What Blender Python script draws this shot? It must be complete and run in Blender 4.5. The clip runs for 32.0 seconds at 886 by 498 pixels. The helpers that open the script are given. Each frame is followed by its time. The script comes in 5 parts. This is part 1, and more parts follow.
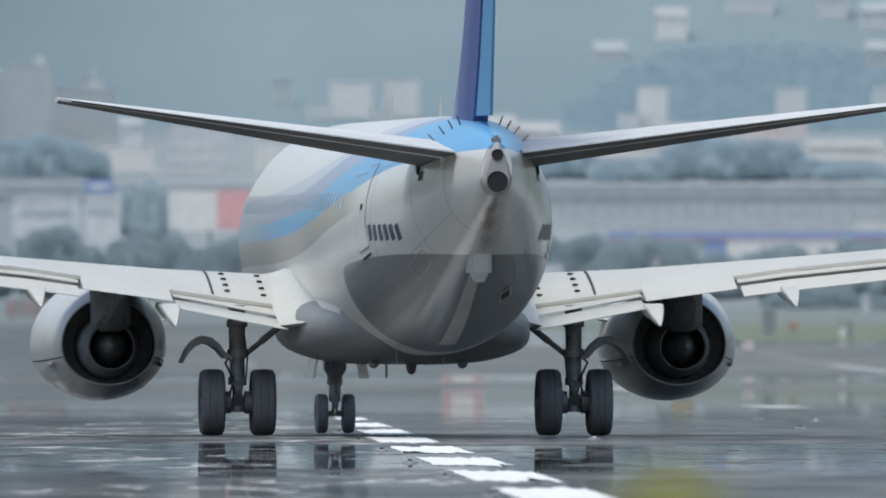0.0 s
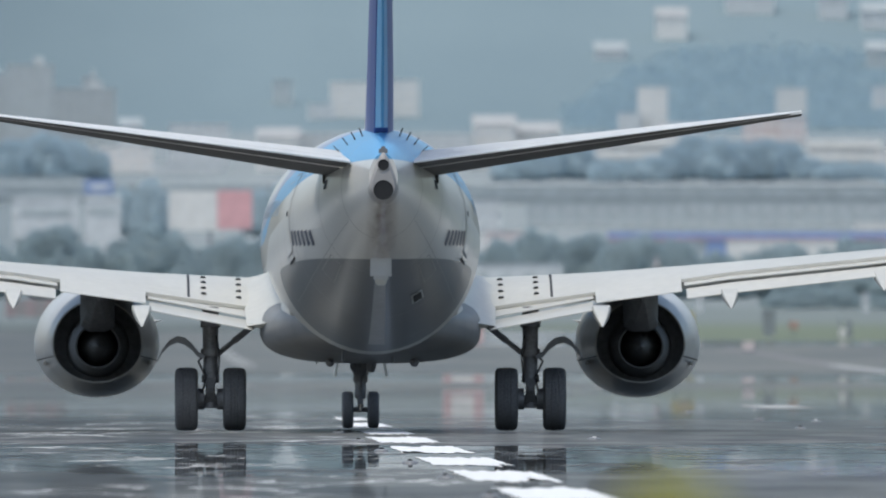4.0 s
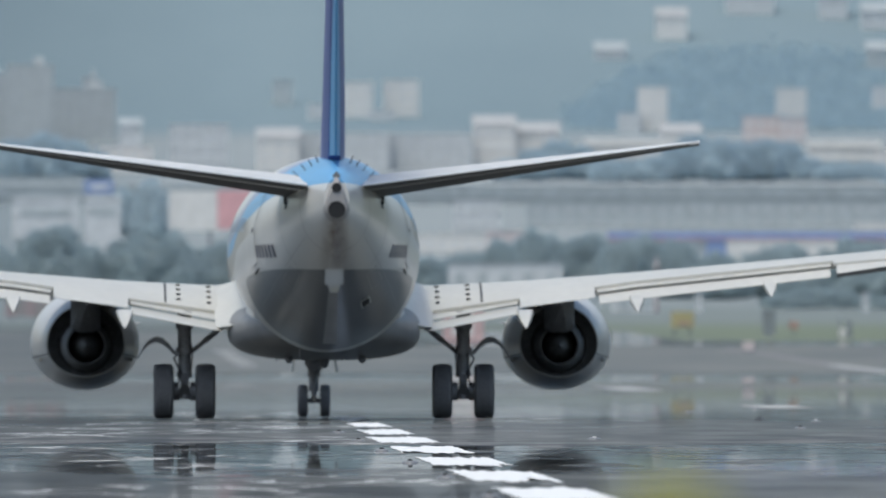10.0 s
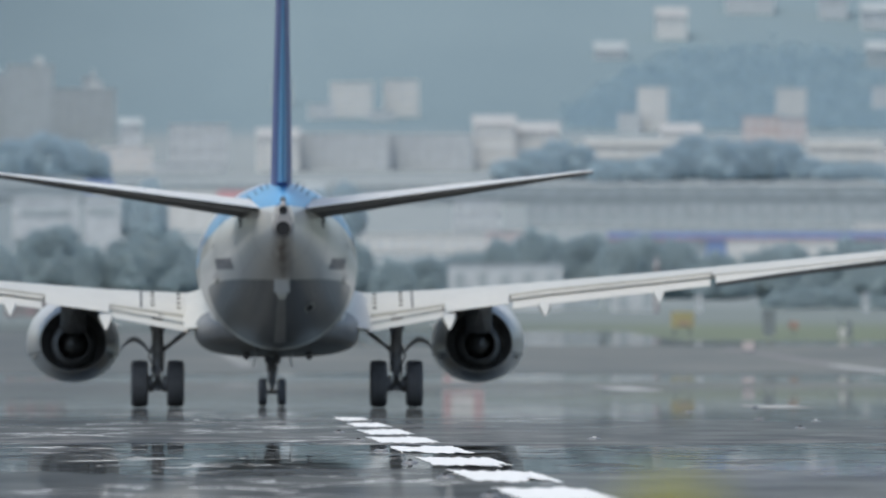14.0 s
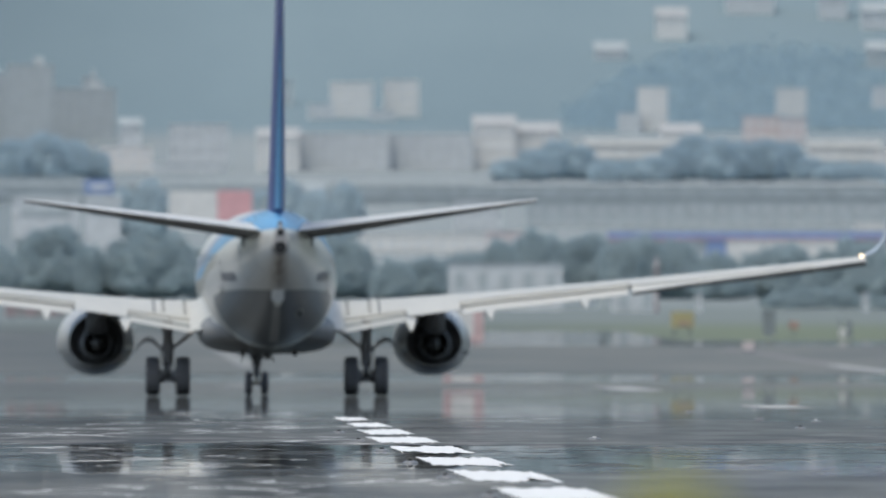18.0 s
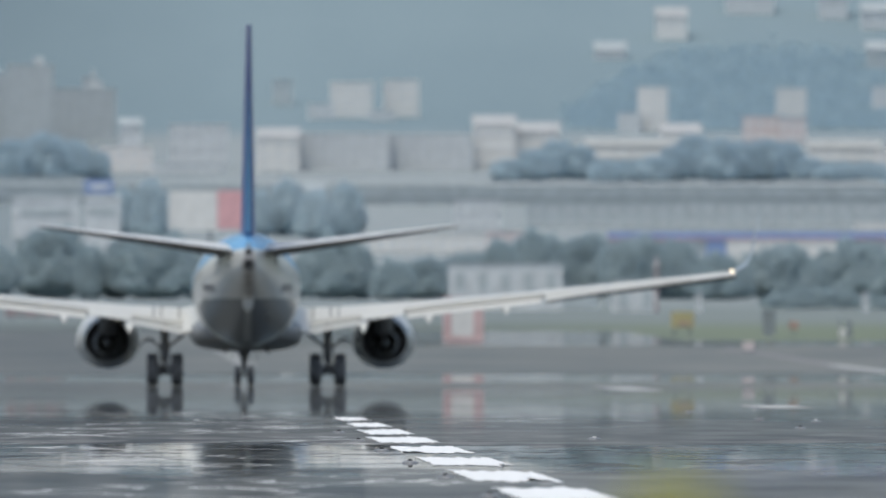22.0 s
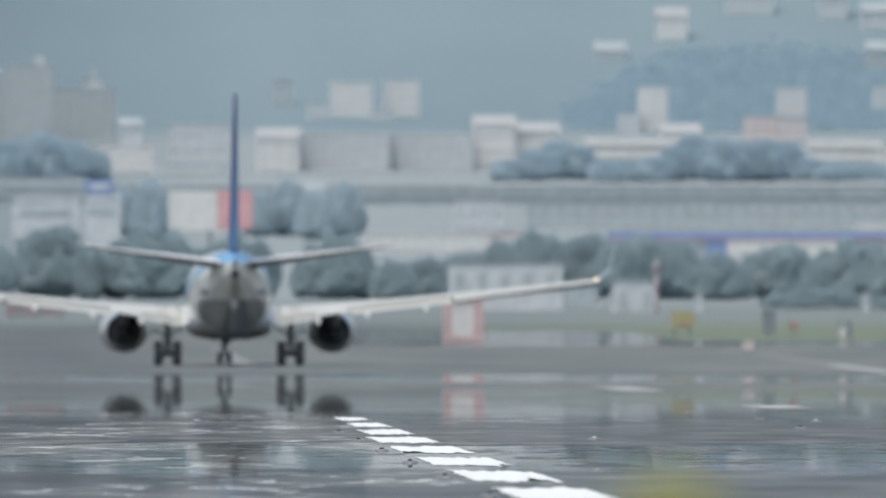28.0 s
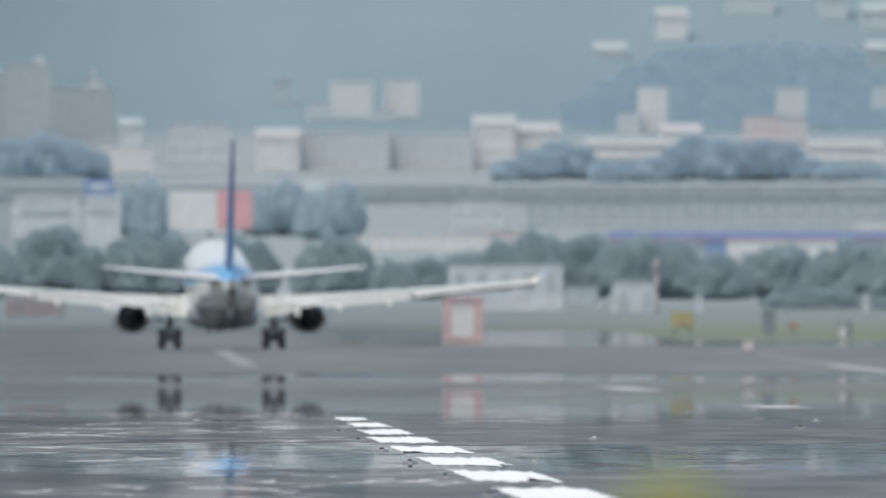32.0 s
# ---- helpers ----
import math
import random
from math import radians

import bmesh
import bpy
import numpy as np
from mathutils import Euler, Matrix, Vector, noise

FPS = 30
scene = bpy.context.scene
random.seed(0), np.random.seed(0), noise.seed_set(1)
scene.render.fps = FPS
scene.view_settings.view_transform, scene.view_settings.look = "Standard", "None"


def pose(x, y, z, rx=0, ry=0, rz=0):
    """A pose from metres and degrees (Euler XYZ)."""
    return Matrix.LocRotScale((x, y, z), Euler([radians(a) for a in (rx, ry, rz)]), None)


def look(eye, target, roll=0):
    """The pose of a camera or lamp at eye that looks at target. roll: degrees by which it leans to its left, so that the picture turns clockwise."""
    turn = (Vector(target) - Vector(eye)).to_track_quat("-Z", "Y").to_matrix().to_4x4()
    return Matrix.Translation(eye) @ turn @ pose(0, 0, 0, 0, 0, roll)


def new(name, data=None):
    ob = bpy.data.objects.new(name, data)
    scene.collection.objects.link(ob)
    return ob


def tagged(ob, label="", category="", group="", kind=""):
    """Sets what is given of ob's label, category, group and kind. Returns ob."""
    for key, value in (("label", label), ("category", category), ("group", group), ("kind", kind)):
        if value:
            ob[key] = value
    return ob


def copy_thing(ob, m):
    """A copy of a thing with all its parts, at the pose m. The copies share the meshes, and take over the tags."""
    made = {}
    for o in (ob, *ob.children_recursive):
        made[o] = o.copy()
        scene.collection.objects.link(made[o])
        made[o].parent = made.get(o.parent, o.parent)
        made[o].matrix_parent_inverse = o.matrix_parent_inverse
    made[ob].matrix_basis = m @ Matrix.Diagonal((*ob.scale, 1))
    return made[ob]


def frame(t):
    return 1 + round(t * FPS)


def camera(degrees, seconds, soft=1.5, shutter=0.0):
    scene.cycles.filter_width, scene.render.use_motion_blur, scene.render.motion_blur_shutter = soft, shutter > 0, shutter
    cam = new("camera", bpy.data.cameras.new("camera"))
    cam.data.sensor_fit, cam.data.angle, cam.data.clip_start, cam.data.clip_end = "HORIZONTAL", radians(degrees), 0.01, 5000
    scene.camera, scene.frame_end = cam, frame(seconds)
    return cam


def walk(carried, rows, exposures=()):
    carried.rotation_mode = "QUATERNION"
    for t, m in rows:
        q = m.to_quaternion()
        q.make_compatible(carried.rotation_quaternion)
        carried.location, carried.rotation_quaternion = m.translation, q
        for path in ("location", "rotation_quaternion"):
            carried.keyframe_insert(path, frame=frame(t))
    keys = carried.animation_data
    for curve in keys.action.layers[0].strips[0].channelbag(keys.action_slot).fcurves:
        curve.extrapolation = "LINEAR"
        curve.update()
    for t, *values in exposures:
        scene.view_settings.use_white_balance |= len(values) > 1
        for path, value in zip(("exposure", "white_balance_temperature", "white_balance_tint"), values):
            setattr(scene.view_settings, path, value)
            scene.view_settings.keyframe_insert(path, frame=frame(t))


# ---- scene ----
cam = camera(1.426, 32.0, soft=1.6)
STAND = pose(0, 0, 1.65, 90.1446, 0, -0.5266)
walk(cam, [(0.0, STAND), (32.0, STAND)], exposures=[(0.0, -0.11, 6310, 4), (6.0, -0.13, 6310, 4), (11.0, -0.19, 6350, 4), (18.0, -0.24, 6380, 4), (22.0, -0.21, 6400, 4), (25.5, -0.13, 6460, 4), (28.0, -0.10, 6490, 4), (32.0, -0.11, 6500, 4)])
cam.data.dof.use_dof = True
cam.data.dof.focus_distance = 540.0
cam.data.dof.aperture_fstop = 8.3

# ---- daylight: a hazy sun high behind the viewer, and a pale sky ----
world = bpy.data.worlds.new("sky")
scene.world = world
world.use_nodes = True
wn = world.node_tree
wn.nodes.clear()
sky = wn.nodes.new("ShaderNodeTexSky")
sky.sky_type = "NISHITA"
sky.sun_disc = False
sky.sun_elevation = radians(71)
sky.sun_rotation = radians(-140)
sky.air_density, sky.dust_density, sky.ozone_density = 1.0, 4.0, 1.0
wbg = wn.nodes.new("ShaderNodeBackground")
wbg.inputs["Strength"].default_value = 0.2
wout = wn.nodes.new("ShaderNodeOutputWorld")
wn.links.new(sky.outputs[0], wbg.inputs[0])
wn.links.new(wbg.outputs[0], wout.inputs[0])
sun = new("sun", bpy.data.lights.new("sun", "SUN"))
sun.data.energy = 1.5
sun.data.angle = radians(9)
sun.data.color = (1.0, 0.95, 0.88)
SUN_AT = Vector((-math.sin(radians(40)) * math.cos(radians(71)), -math.cos(radians(40)) * math.cos(radians(71)), math.sin(radians(71))))
sun.matrix_world = look(SUN_AT * 400, (0, 0, 0))


# ---- materials ----
def material(name, colour, rough=0.5, metal=0.0, grain=8.0, amount=0.12, bump=0.0, coat=0.0, glow=None, glow_strength=0.0, broad=0.7):
    """A surface with a fine grain and broad stains of its own colour."""
    m = bpy.data.materials.new(name)
    m.use_nodes = True
    nt = m.node_tree
    b = nt.nodes["Principled BSDF"]
    tc = nt.nodes.new("ShaderNodeTexCoord")
    n1 = nt.nodes.new("ShaderNodeTexNoise")
    n1.inputs["Scale"].default_value = grain
    n1.inputs["Detail"].default_value = 6
    n2 = nt.nodes.new("ShaderNodeTexNoise")
    n2.inputs["Scale"].default_value = broad
    n2.inputs["Detail"].default_value = 3
    add = nt.nodes.new("ShaderNodeMath")
    add.operation = "ADD"
    ramp = nt.nodes.new("ShaderNodeMapRange")
    ramp.inputs["From Min"].default_value, ramp.inputs["From Max"].default_value = 0.7, 1.3
    ramp.inputs["To Min"].default_value, ramp.inputs["To Max"].default_value = 1 - amount, 1 + amount
    hsv = nt.nodes.new("ShaderNodeHueSaturation")
    hsv.inputs["Color"].default_value = (*colour, 1)
    for n in (n1, n2):
        nt.links.new(tc.outputs["Object"], n.inputs["Vector"])
    nt.links.new(n1.outputs["Fac"], add.inputs[0])
    nt.links.new(n2.outputs["Fac"], add.inputs[1])
    nt.links.new(add.outputs[0], ramp.inputs["Value"])
    nt.links.new(ramp.outputs[0], hsv.inputs["Value"])
    nt.links.new(hsv.outputs[0], b.inputs["Base Color"])
    b.inputs["Roughness"].default_value = rough
    b.inputs["Metallic"].default_value = metal
    b.inputs["Coat Weight"].default_value = coat
    if bump:
        bp = nt.nodes.new("ShaderNodeBump")
        bp.inputs["Strength"].default_value = bump
        bp.inputs["Distance"].default_value = 0.02
        nt.links.new(n1.outputs["Fac"], bp.inputs["Height"])
        nt.links.new(bp.outputs[0], b.inputs["Normal"])
    if glow:
        b.inputs["Emission Color"].default_value = (*glow, 1)
        b.inputs["Emission Strength"].default_value = glow_strength
    return m


def math_node(nt, op, a, b=None, c=None):
    n = nt.nodes.new("ShaderNodeMath")
    n.operation = op
    for i, v in enumerate((a, b, c)):
        if v is None:
            continue
        if isinstance(v, (int, float)):
            n.inputs[i].default_value = v
        else:
            nt.links.new(v, n.inputs[i])
    return n.outputs[0]


def mix_node(nt, fac, a, b):
    n = nt.nodes.new("ShaderNodeMix")
    n.data_type = "RGBA"
    for socket, v in ((n.inputs["Factor"], fac), (n.inputs["A"], a), (n.inputs["B"], b)):
        if isinstance(v, tuple):
            socket.default_value = (*v, 1)
        elif isinstance(v, (int, float)):
            socket.default_value = v
        else:
            nt.links.new(v, socket)
    return n.outputs["Result"]


def noise_node(nt, vector, scale, detail=4.0, stretch=None):
    if stretch:
        mp = nt.nodes.new("ShaderNodeMapping")
        mp.inputs["Scale"].default_value = stretch
        nt.links.new(vector, mp.inputs["Vector"])
        vector = mp.outputs[0]
    n = nt.nodes.new("ShaderNodeTexNoise")
    n.inputs["Scale"].default_value = scale
    n.inputs["Detail"].default_value = detail
    nt.links.new(vector, n.inputs["Vector"])
    return n.outputs["Fac"]


def band(nt, value, low, high):
    """0 below low, 1 above high, straight between."""
    n = nt.nodes.new("ShaderNodeMapRange")
    n.inputs["From Min"].default_value, n.inputs["From Max"].default_value = low, high
    nt.links.new(value, n.inputs["Value"])
    return n.outputs[0]


def runway_material():
    """Grey asphalt: a mirror-like near stretch, a duller one, a long mirror-like dip, then a dry crest."""
    # water films stand in for the heat mirage over the asphalt
    m = bpy.data.materials.new("mirage_asphalt")
    m.use_nodes = True
    nt = m.node_tree
    b = nt.nodes["Principled BSDF"]
    out = nt.nodes["Material Output"]
    pos = nt.nodes.new("ShaderNodeTexCoord").outputs["Object"]
    sep = nt.nodes.new("ShaderNodeSeparateXYZ")
    nt.links.new(pos, sep.inputs[0])
    x, y = sep.outputs["X"], sep.outputs["Y"]
    mul = lambda p, q: math_node(nt, "MULTIPLY", p, q)
    add = lambda p, q: math_node(nt, "ADD", p, q)
    less = lambda v: math_node(nt, "SUBTRACT", 1.0, v)
    fine = noise_node(nt, pos, 1.0, 6, (0.65, 0.055, 1.0))
    wide = noise_node(nt, pos, 1.0, 3, (0.12, 0.02, 1.0))
    grit = noise_node(nt, pos, 9.0, 6)
    patchy = band(nt, noise_node(nt, pos, 1.0, 5, (0.14, 0.014, 1.0)), 0.35, 0.65)
    # the borders of the glossy stretches wander
    shore = add(y, add(mul(math_node(nt, "SUBTRACT", noise_node(nt, pos, 1.0, 3, (0.16, 0.004, 1.0)), 0.5), 110.0), mul(math_node(nt, "SUBTRACT", fine, 0.5), 70.0)))
    near = less(band(nt, shore, 548, 566))
    drained = mul(band(nt, shore, 548, 566), less(band(nt, shore, 760, 830)))
    dip = mul(band(nt, shore, 760, 830), less(band(nt, shore, 1470, 1540)))
    beyond = mul(band(nt, shore, 2010, 2060), band(nt, x, 8.0, 16.0))
    wet = add(mul(fine, 0.66), mul(wide, 0.34))
    film = mul(near, add(0.12, mul(band(nt, math_node(nt, "SUBTRACT", wet, mul(band(nt, y, 450, 400), 0.06)), 0.40, 0.455), mul(add(0.42, add(mul(band(nt, x, -1.2, 1.6), 0.50), mul(band(nt, x, 6.0, 9.0), -0.22))), less(mul(band(nt, shore, 452, 424), 0.85))))))
    film = add(film, mul(drained, add(add(add(0.09, add(mul(band(nt, y, 580, 640), 0.12), mul(band(nt, y, 690, 760), 0.30))), mul(band(nt, x, 7.0, 12.0), 0.06)), mul(band(nt, wet, 0.53, 0.60), 0.38))))
    film = add(film, mul(dip, add(0.60, mul(band(nt, wet, 0.40, 0.52), 0.24))))
    film = add(film, mul(beyond, 0.55))
    # colours: rubbered grey near, brownish and dry on the crest
    dry = mix_node(nt, grit, (0.110, 0.113, 0.106), (0.150, 0.151, 0.140))
    dark = mix_node(nt, grit, (0.062, 0.064, 0.062), (0.086, 0.088, 0.084))
    rub = band(nt, noise_node(nt, pos, 1.0, 4, (0.35, 0.03, 1.0)), 0.38, 0.62)
    tan = mix_node(nt, patchy, (0.122, 0.130, 0.126), (0.172, 0.174, 0.160))
    tan = mix_node(nt, mul(band(nt, x, 9.0, -3.0), 0.75), tan, mix_node(nt, patchy, (0.088, 0.096, 0.096), (0.118, 0.122, 0.117)))
    col = mix_node(nt, band(nt, shore, 900, 1500), mix_node(nt, rub, dry, dark), tan)
    # streaks across the way, and asphalt darker towards the left
    streak = add(0.62, mul(band(nt, noise_node(nt, pos, 1.0, 6, (0.55, 0.065, 3.1)), 0.36, 0.64), 0.70))
    hsv = nt.nodes.new("ShaderNodeHueSaturation")
    nt.links.new(col, hsv.inputs["Color"])
    nt.links.new(mul(streak, add(0.62, mul(band(nt, x, -1.0, 4.5), 0.38))), hsv.inputs["Value"])
    col = mix_node(nt, band(nt, shore, 1500, 1000), col, hsv.outputs[0])
    # pale streaks by the near shore: mirrored sky put into the colour
    sky_streak = mul(band(nt, fine, 0.50, 0.58), mul(band(nt, shore, 480, 560), less(band(nt, shore, 570, 700))))
    col = mix_node(nt, mul(sky_streak, 0.7), col, (0.185, 0.175, 0.165))
    # thin pale lines, bright ripples put into the colour, between the near stripes and the verge
    ridge = math_node(nt, "ABSOLUTE", math_node(nt, "SUBTRACT", noise_node(nt, pos, 1.0, 4, (0.34, 0.045, 2.3)), 0.5))
    ridge = mul(mul(band(nt, ridge, 0.018, 0.004), band(nt, noise_node(nt, pos, 1.0, 2, (0.25, 0.02, 1.0)), 0.42, 0.56)), mul(band(nt, y, 860, 780), band(nt, x, 7.0, 3.6)))
    col = mix_node(nt, mul(ridge, 0.95), col, (0.55, 0.545, 0.53))
    # short black smears of rubber along the shore
    smear = band(nt, noise_node(nt, pos, 1.0, 5, (0.75, 0.075, 1.7)), 0.56, 0.61)
    smear = mul(smear, mul(band(nt, shore, 430, 500), less(band(nt, shore, 560, 640))))
    col = mix_node(nt, mul(smear, 0.85), col, (0.040, 0.041, 0.043))
    film = mul(film, less(mul(math_node(nt, "MAXIMUM", math_node(nt, "MAXIMUM", sky_streak, ridge), smear), 0.8)))
    nt.links.new(col, b.inputs["Base Color"])
    b.inputs["Roughness"].default_value = 0.55
    b.inputs["Specular IOR Level"].default_value = 0.08
    w = nt.nodes.new("ShaderNodeBsdfPrincipled")
    nt.links.new(col, w.inputs["Base Color"])
    nt.links.new(add(0.009, mul(drained, 0.007)), w.inputs["Roughness"])
    w.inputs["IOR"].default_value = 1.33
    ripple = nt.nodes.new("ShaderNodeBump")
    ripple.inputs["Strength"].default_value = 1.0
    nt.links.new(add(0.0012, mul(near, 0.0013)), ripple.inputs["Distance"])
    nt.links.new(noise_node(nt, pos, 1.0, 3, (0.7, 0.10, 1.0)), ripple.inputs["Height"])
    nt.links.new(ripple.outputs[0], w.inputs["Normal"])
    mix = nt.nodes.new("ShaderNodeMixShader")
    nt.links.new(film, mix.inputs[0])
    nt.links.new(b.outputs[0], mix.inputs[1])
    nt.links.new(w.outputs[0], mix.inputs[2])
    nt.links.new(mix.outputs[0], out.inputs["Surface"])
    return m


def terrain_material():
    """Mown airfield grass near, scrub and wooded slopes beyond, distance haze in their colours."""
    m = bpy.data.materials.new("grass_and_scrub")
    m.use_nodes = True
    nt = m.node_tree
    b = nt.nodes["Principled BSDF"]
    pos = nt.nodes.new("ShaderNodeTexCoord").outputs["Object"]
    sep = nt.nodes.new("ShaderNodeSeparateXYZ")
    nt.links.new(pos, sep.inputs[0])
    blot = noise_node(nt, pos, 0.35, 6, (1.0, 0.2, 1.0))
    big = noise_node(nt, pos, 1.0, 5, (0.03, 0.0, 0.06))
    grass = mix_node(nt, blot, (0.140, 0.172, 0.126), (0.182, 0.206, 0.162))
    # hill and town slope: distance haze put into the blue-grey base colours
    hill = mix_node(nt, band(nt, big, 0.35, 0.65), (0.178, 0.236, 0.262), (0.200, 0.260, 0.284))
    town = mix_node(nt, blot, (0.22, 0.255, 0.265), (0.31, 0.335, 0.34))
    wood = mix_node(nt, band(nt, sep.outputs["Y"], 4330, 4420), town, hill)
    # grass greyer and darker towards the left
    dry = mix_node(nt, blot, (0.104, 0.124, 0.124), (0.140, 0.158, 0.154))
    grass = mix_node(nt, band(nt, sep.outputs["X"], 40, 18), grass, dry)
    # far grass greyed as well, its haze part of the colour
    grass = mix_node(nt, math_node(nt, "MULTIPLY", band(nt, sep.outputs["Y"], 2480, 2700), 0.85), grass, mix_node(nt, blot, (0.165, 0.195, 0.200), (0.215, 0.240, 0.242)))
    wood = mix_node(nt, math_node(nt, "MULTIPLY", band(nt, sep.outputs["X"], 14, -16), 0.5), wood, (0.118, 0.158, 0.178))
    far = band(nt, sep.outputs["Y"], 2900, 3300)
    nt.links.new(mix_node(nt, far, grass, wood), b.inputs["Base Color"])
    b.inputs["Roughness"].default_value = 0.95
    b.inputs["Specular IOR Level"].default_value = 0.05
    return m


def livery_material():
    """White over pale grey, with a blue sweep from the cabin side up to the tail, and a grey belly."""
    m = bpy.data.materials.new("livery_paint")
    m.use_nodes = True
    nt = m.node_tree
    b = nt.nodes["Principled BSDF"]
    pos = nt.nodes.new("ShaderNodeTexCoord").outputs["Object"]
    sep = nt.nodes.new("ShaderNodeSeparateXYZ")
    nt.links.new(pos, sep.inputs[0])
    y, z = sep.outputs["Y"], sep.outputs["Z"]

    def edge(points):
        c = nt.nodes.new("ShaderNodeFloatCurve")
        cm = c.mapping.curves[0]
        span = [((py + 20) / 40, pz / 8) for py, pz in points]
        cm.points[0].location, cm.points[1].location = span[0], span[-1]
        for p in span[1:-1]:
            cm.points.new(*p)
        c.mapping.update()
        nt.links.new(math_node(nt, "DIVIDE", math_node(nt, "ADD", y, 20.0), 40.0), c.inputs["Value"])
        return math_node(nt, "MULTIPLY", c.outputs[0], 8.0)

    low = edge([(-20, 4.78), (-17, 4.70), (-13, 4.50), (-9, 4.10), (-4, 3.66), (2, 3.40), (11, 3.30), (20, 3.2)])
    mid = edge([(-20, 6.3), (-15, 5.75), (-13, 5.35), (-10, 4.85), (-6, 4.30), (-2, 3.90), (4, 3.66), (11, 3.58), (20, 3.48)])
    upper_edge = edge([(-20, 7.0), (-15, 6.3), (-13.5, 5.75), (-10.5, 5.2), (-6, 4.75), (-2, 4.28), (4, 3.98), (11, 3.85), (20, 3.7)])
    high = edge([(-20, 7.6), (-13, 6.6), (-10.5, 5.7), (-7, 5.15), (-3, 4.65), (4, 4.22), (11, 4.02), (20, 3.8)])
    belly = edge([(-20, 2.9), (-9, 2.9), (-8.2, 2.8), (-7.4, 1.9), (-6.8, 1.3), (4, 1.2), (20, 1.2)])
    grime = noise_node(nt, pos, 1.4, 5, (1.0, 0.25, 1.0))
    speck = noise_node(nt, pos, 22.0, 4)
    white = mix_node(nt, grime, (0.63, 0.625, 0.60), (0.71, 0.705, 0.68))
    grey = mix_node(nt, grime, (0.155, 0.168, 0.180), (0.205, 0.218, 0.230))
    above = lambda limit: band(nt, math_node(nt, "SUBTRACT", z, limit), -0.01, 0.01)
    col = mix_node(nt, above(belly), grey, white)
    # beige line under the blue, fading out towards the tail
    beige = math_node(nt, "MULTIPLY", above(math_node(nt, "SUBTRACT", low, 0.42)), band(nt, y, -10.3, -8.6))
    col = mix_node(nt, math_node(nt, "MULTIPLY", beige, 0.8), col, (0.36, 0.33, 0.29))
    # the sweep pales towards the nose: grazing sky glare put into the colour
    ahead = band(nt, y, 3.0, 11.0)
    col = mix_node(nt, above(low), col, mix_node(nt, ahead, (0.13, 0.38, 0.66), (0.41, 0.52, 0.62)))
    col = mix_node(nt, above(mid), col, mix_node(nt, ahead, (0.31, 0.345, 0.49), (0.43, 0.47, 0.55)))
    col = mix_node(nt, above(upper_edge), col, (0.52, 0.53, 0.60))
    col = mix_node(nt, above(high), col, white)
    # exhaust soot below the tail cone
    soot = math_node(nt, "MULTIPLY", band(nt, math_node(nt, "ABSOLUTE", sep.outputs["X"]), 0.30, 0.04), band(nt, y, -14.6, -16.6))
    soot = math_node(nt, "MULTIPLY", soot, band(nt, noise_node(nt, pos, 3.0, 5, (2.0, 0.5, 1.0)), 0.2, 0.7))
    soot = math_node(nt, "MULTIPLY", soot, band(nt, z, 4.3, 4.0))
    col = mix_node(nt, soot, col, (0.20, 0.15, 0.12))
    hsv = nt.nodes.new("ShaderNodeHueSaturation")
    nt.links.new(col, hsv.inputs["Color"])
    nt.links.new(math_node(nt, "ADD", math_node(nt, "MULTIPLY", speck, 0.16), 0.92), hsv.inputs["Value"])
    nt.links.new(hsv.outputs[0], b.inputs["Base Color"])
    b.inputs["Roughness"].default_value = 0.40
    b.inputs["Coat Weight"].default_value = 0.6
    b.inputs["Coat Roughness"].default_value = 0.24
    b.inputs["Coat IOR"].default_value = 1.6
    return m


def fin_material():
    """Dark blue tail with a light-blue lower corner and a paler leading edge."""
    m = bpy.data.materials.new("fin_paint")
    m.use_nodes = True
    nt = m.node_tree
    b = nt.nodes["Principled BSDF"]
    pos = nt.nodes.new("ShaderNodeTexCoord").outputs["Object"]
    sep = nt.nodes.new("ShaderNodeSeparateXYZ")
    nt.links.new(pos, sep.inputs[0])
    y, z = sep.outputs["Y"], sep.outputs["Z"]
    # distance behind a slanting line that runs up and aft
    s = math_node(nt, "ADD", y, math_node(nt, "MULTIPLY", z, 0.70))
    lead = math_node(nt, "ADD", y, math_node(nt, "MULTIPLY", z, 0.827))
    grime = noise_node(nt, pos, 2.0, 5)
    dark = mix_node(nt, grime, (0.05, 0.08, 0.235), (0.065, 0.10, 0.28))
    light = mix_node(nt, grime, (0.08, 0.25, 0.46), (0.10, 0.29, 0.51))
    col = mix_node(nt, band(nt, s, -12.28, -12.22), light, dark)
    col = mix_node(nt, band(nt, lead, -10.4, -9.7), col, (0.12, 0.15, 0.32))
    col = mix_node(nt, band(nt, lead, -9.4, -8.7), col, (0.36, 0.38, 0.50))
    nt.links.new(col, b.inputs["Base Color"])
    b.inputs["Roughness"].default_value = 0.5
    return m


M_RUNWAY = runway_material()
M_TERRAIN = terrain_material()
M_LIVERY = livery_material()
M_FIN = fin_material()
M_PAINT = material("runway_paint", (0.77, 0.77, 0.76), 0.6, grain=3, amount=0.08)
M_WHITE = material("white_wing_paint", (0.54, 0.53, 0.485), 0.45, grain=6, amount=0.06, coat=0.2)
M_STRIP = material("pale_belly_strip", (0.42, 0.43, 0.43), 0.5, grain=6, amount=0.12)
M_WINGGREY = material("grey_wing_paint", (0.60, 0.61, 0.61), 0.6, grain=5, amount=0.08)
M_TAILCONE = material("tail_cone_metal", (0.31, 0.30, 0.295), 0.5, grain=5, amount=0.15)
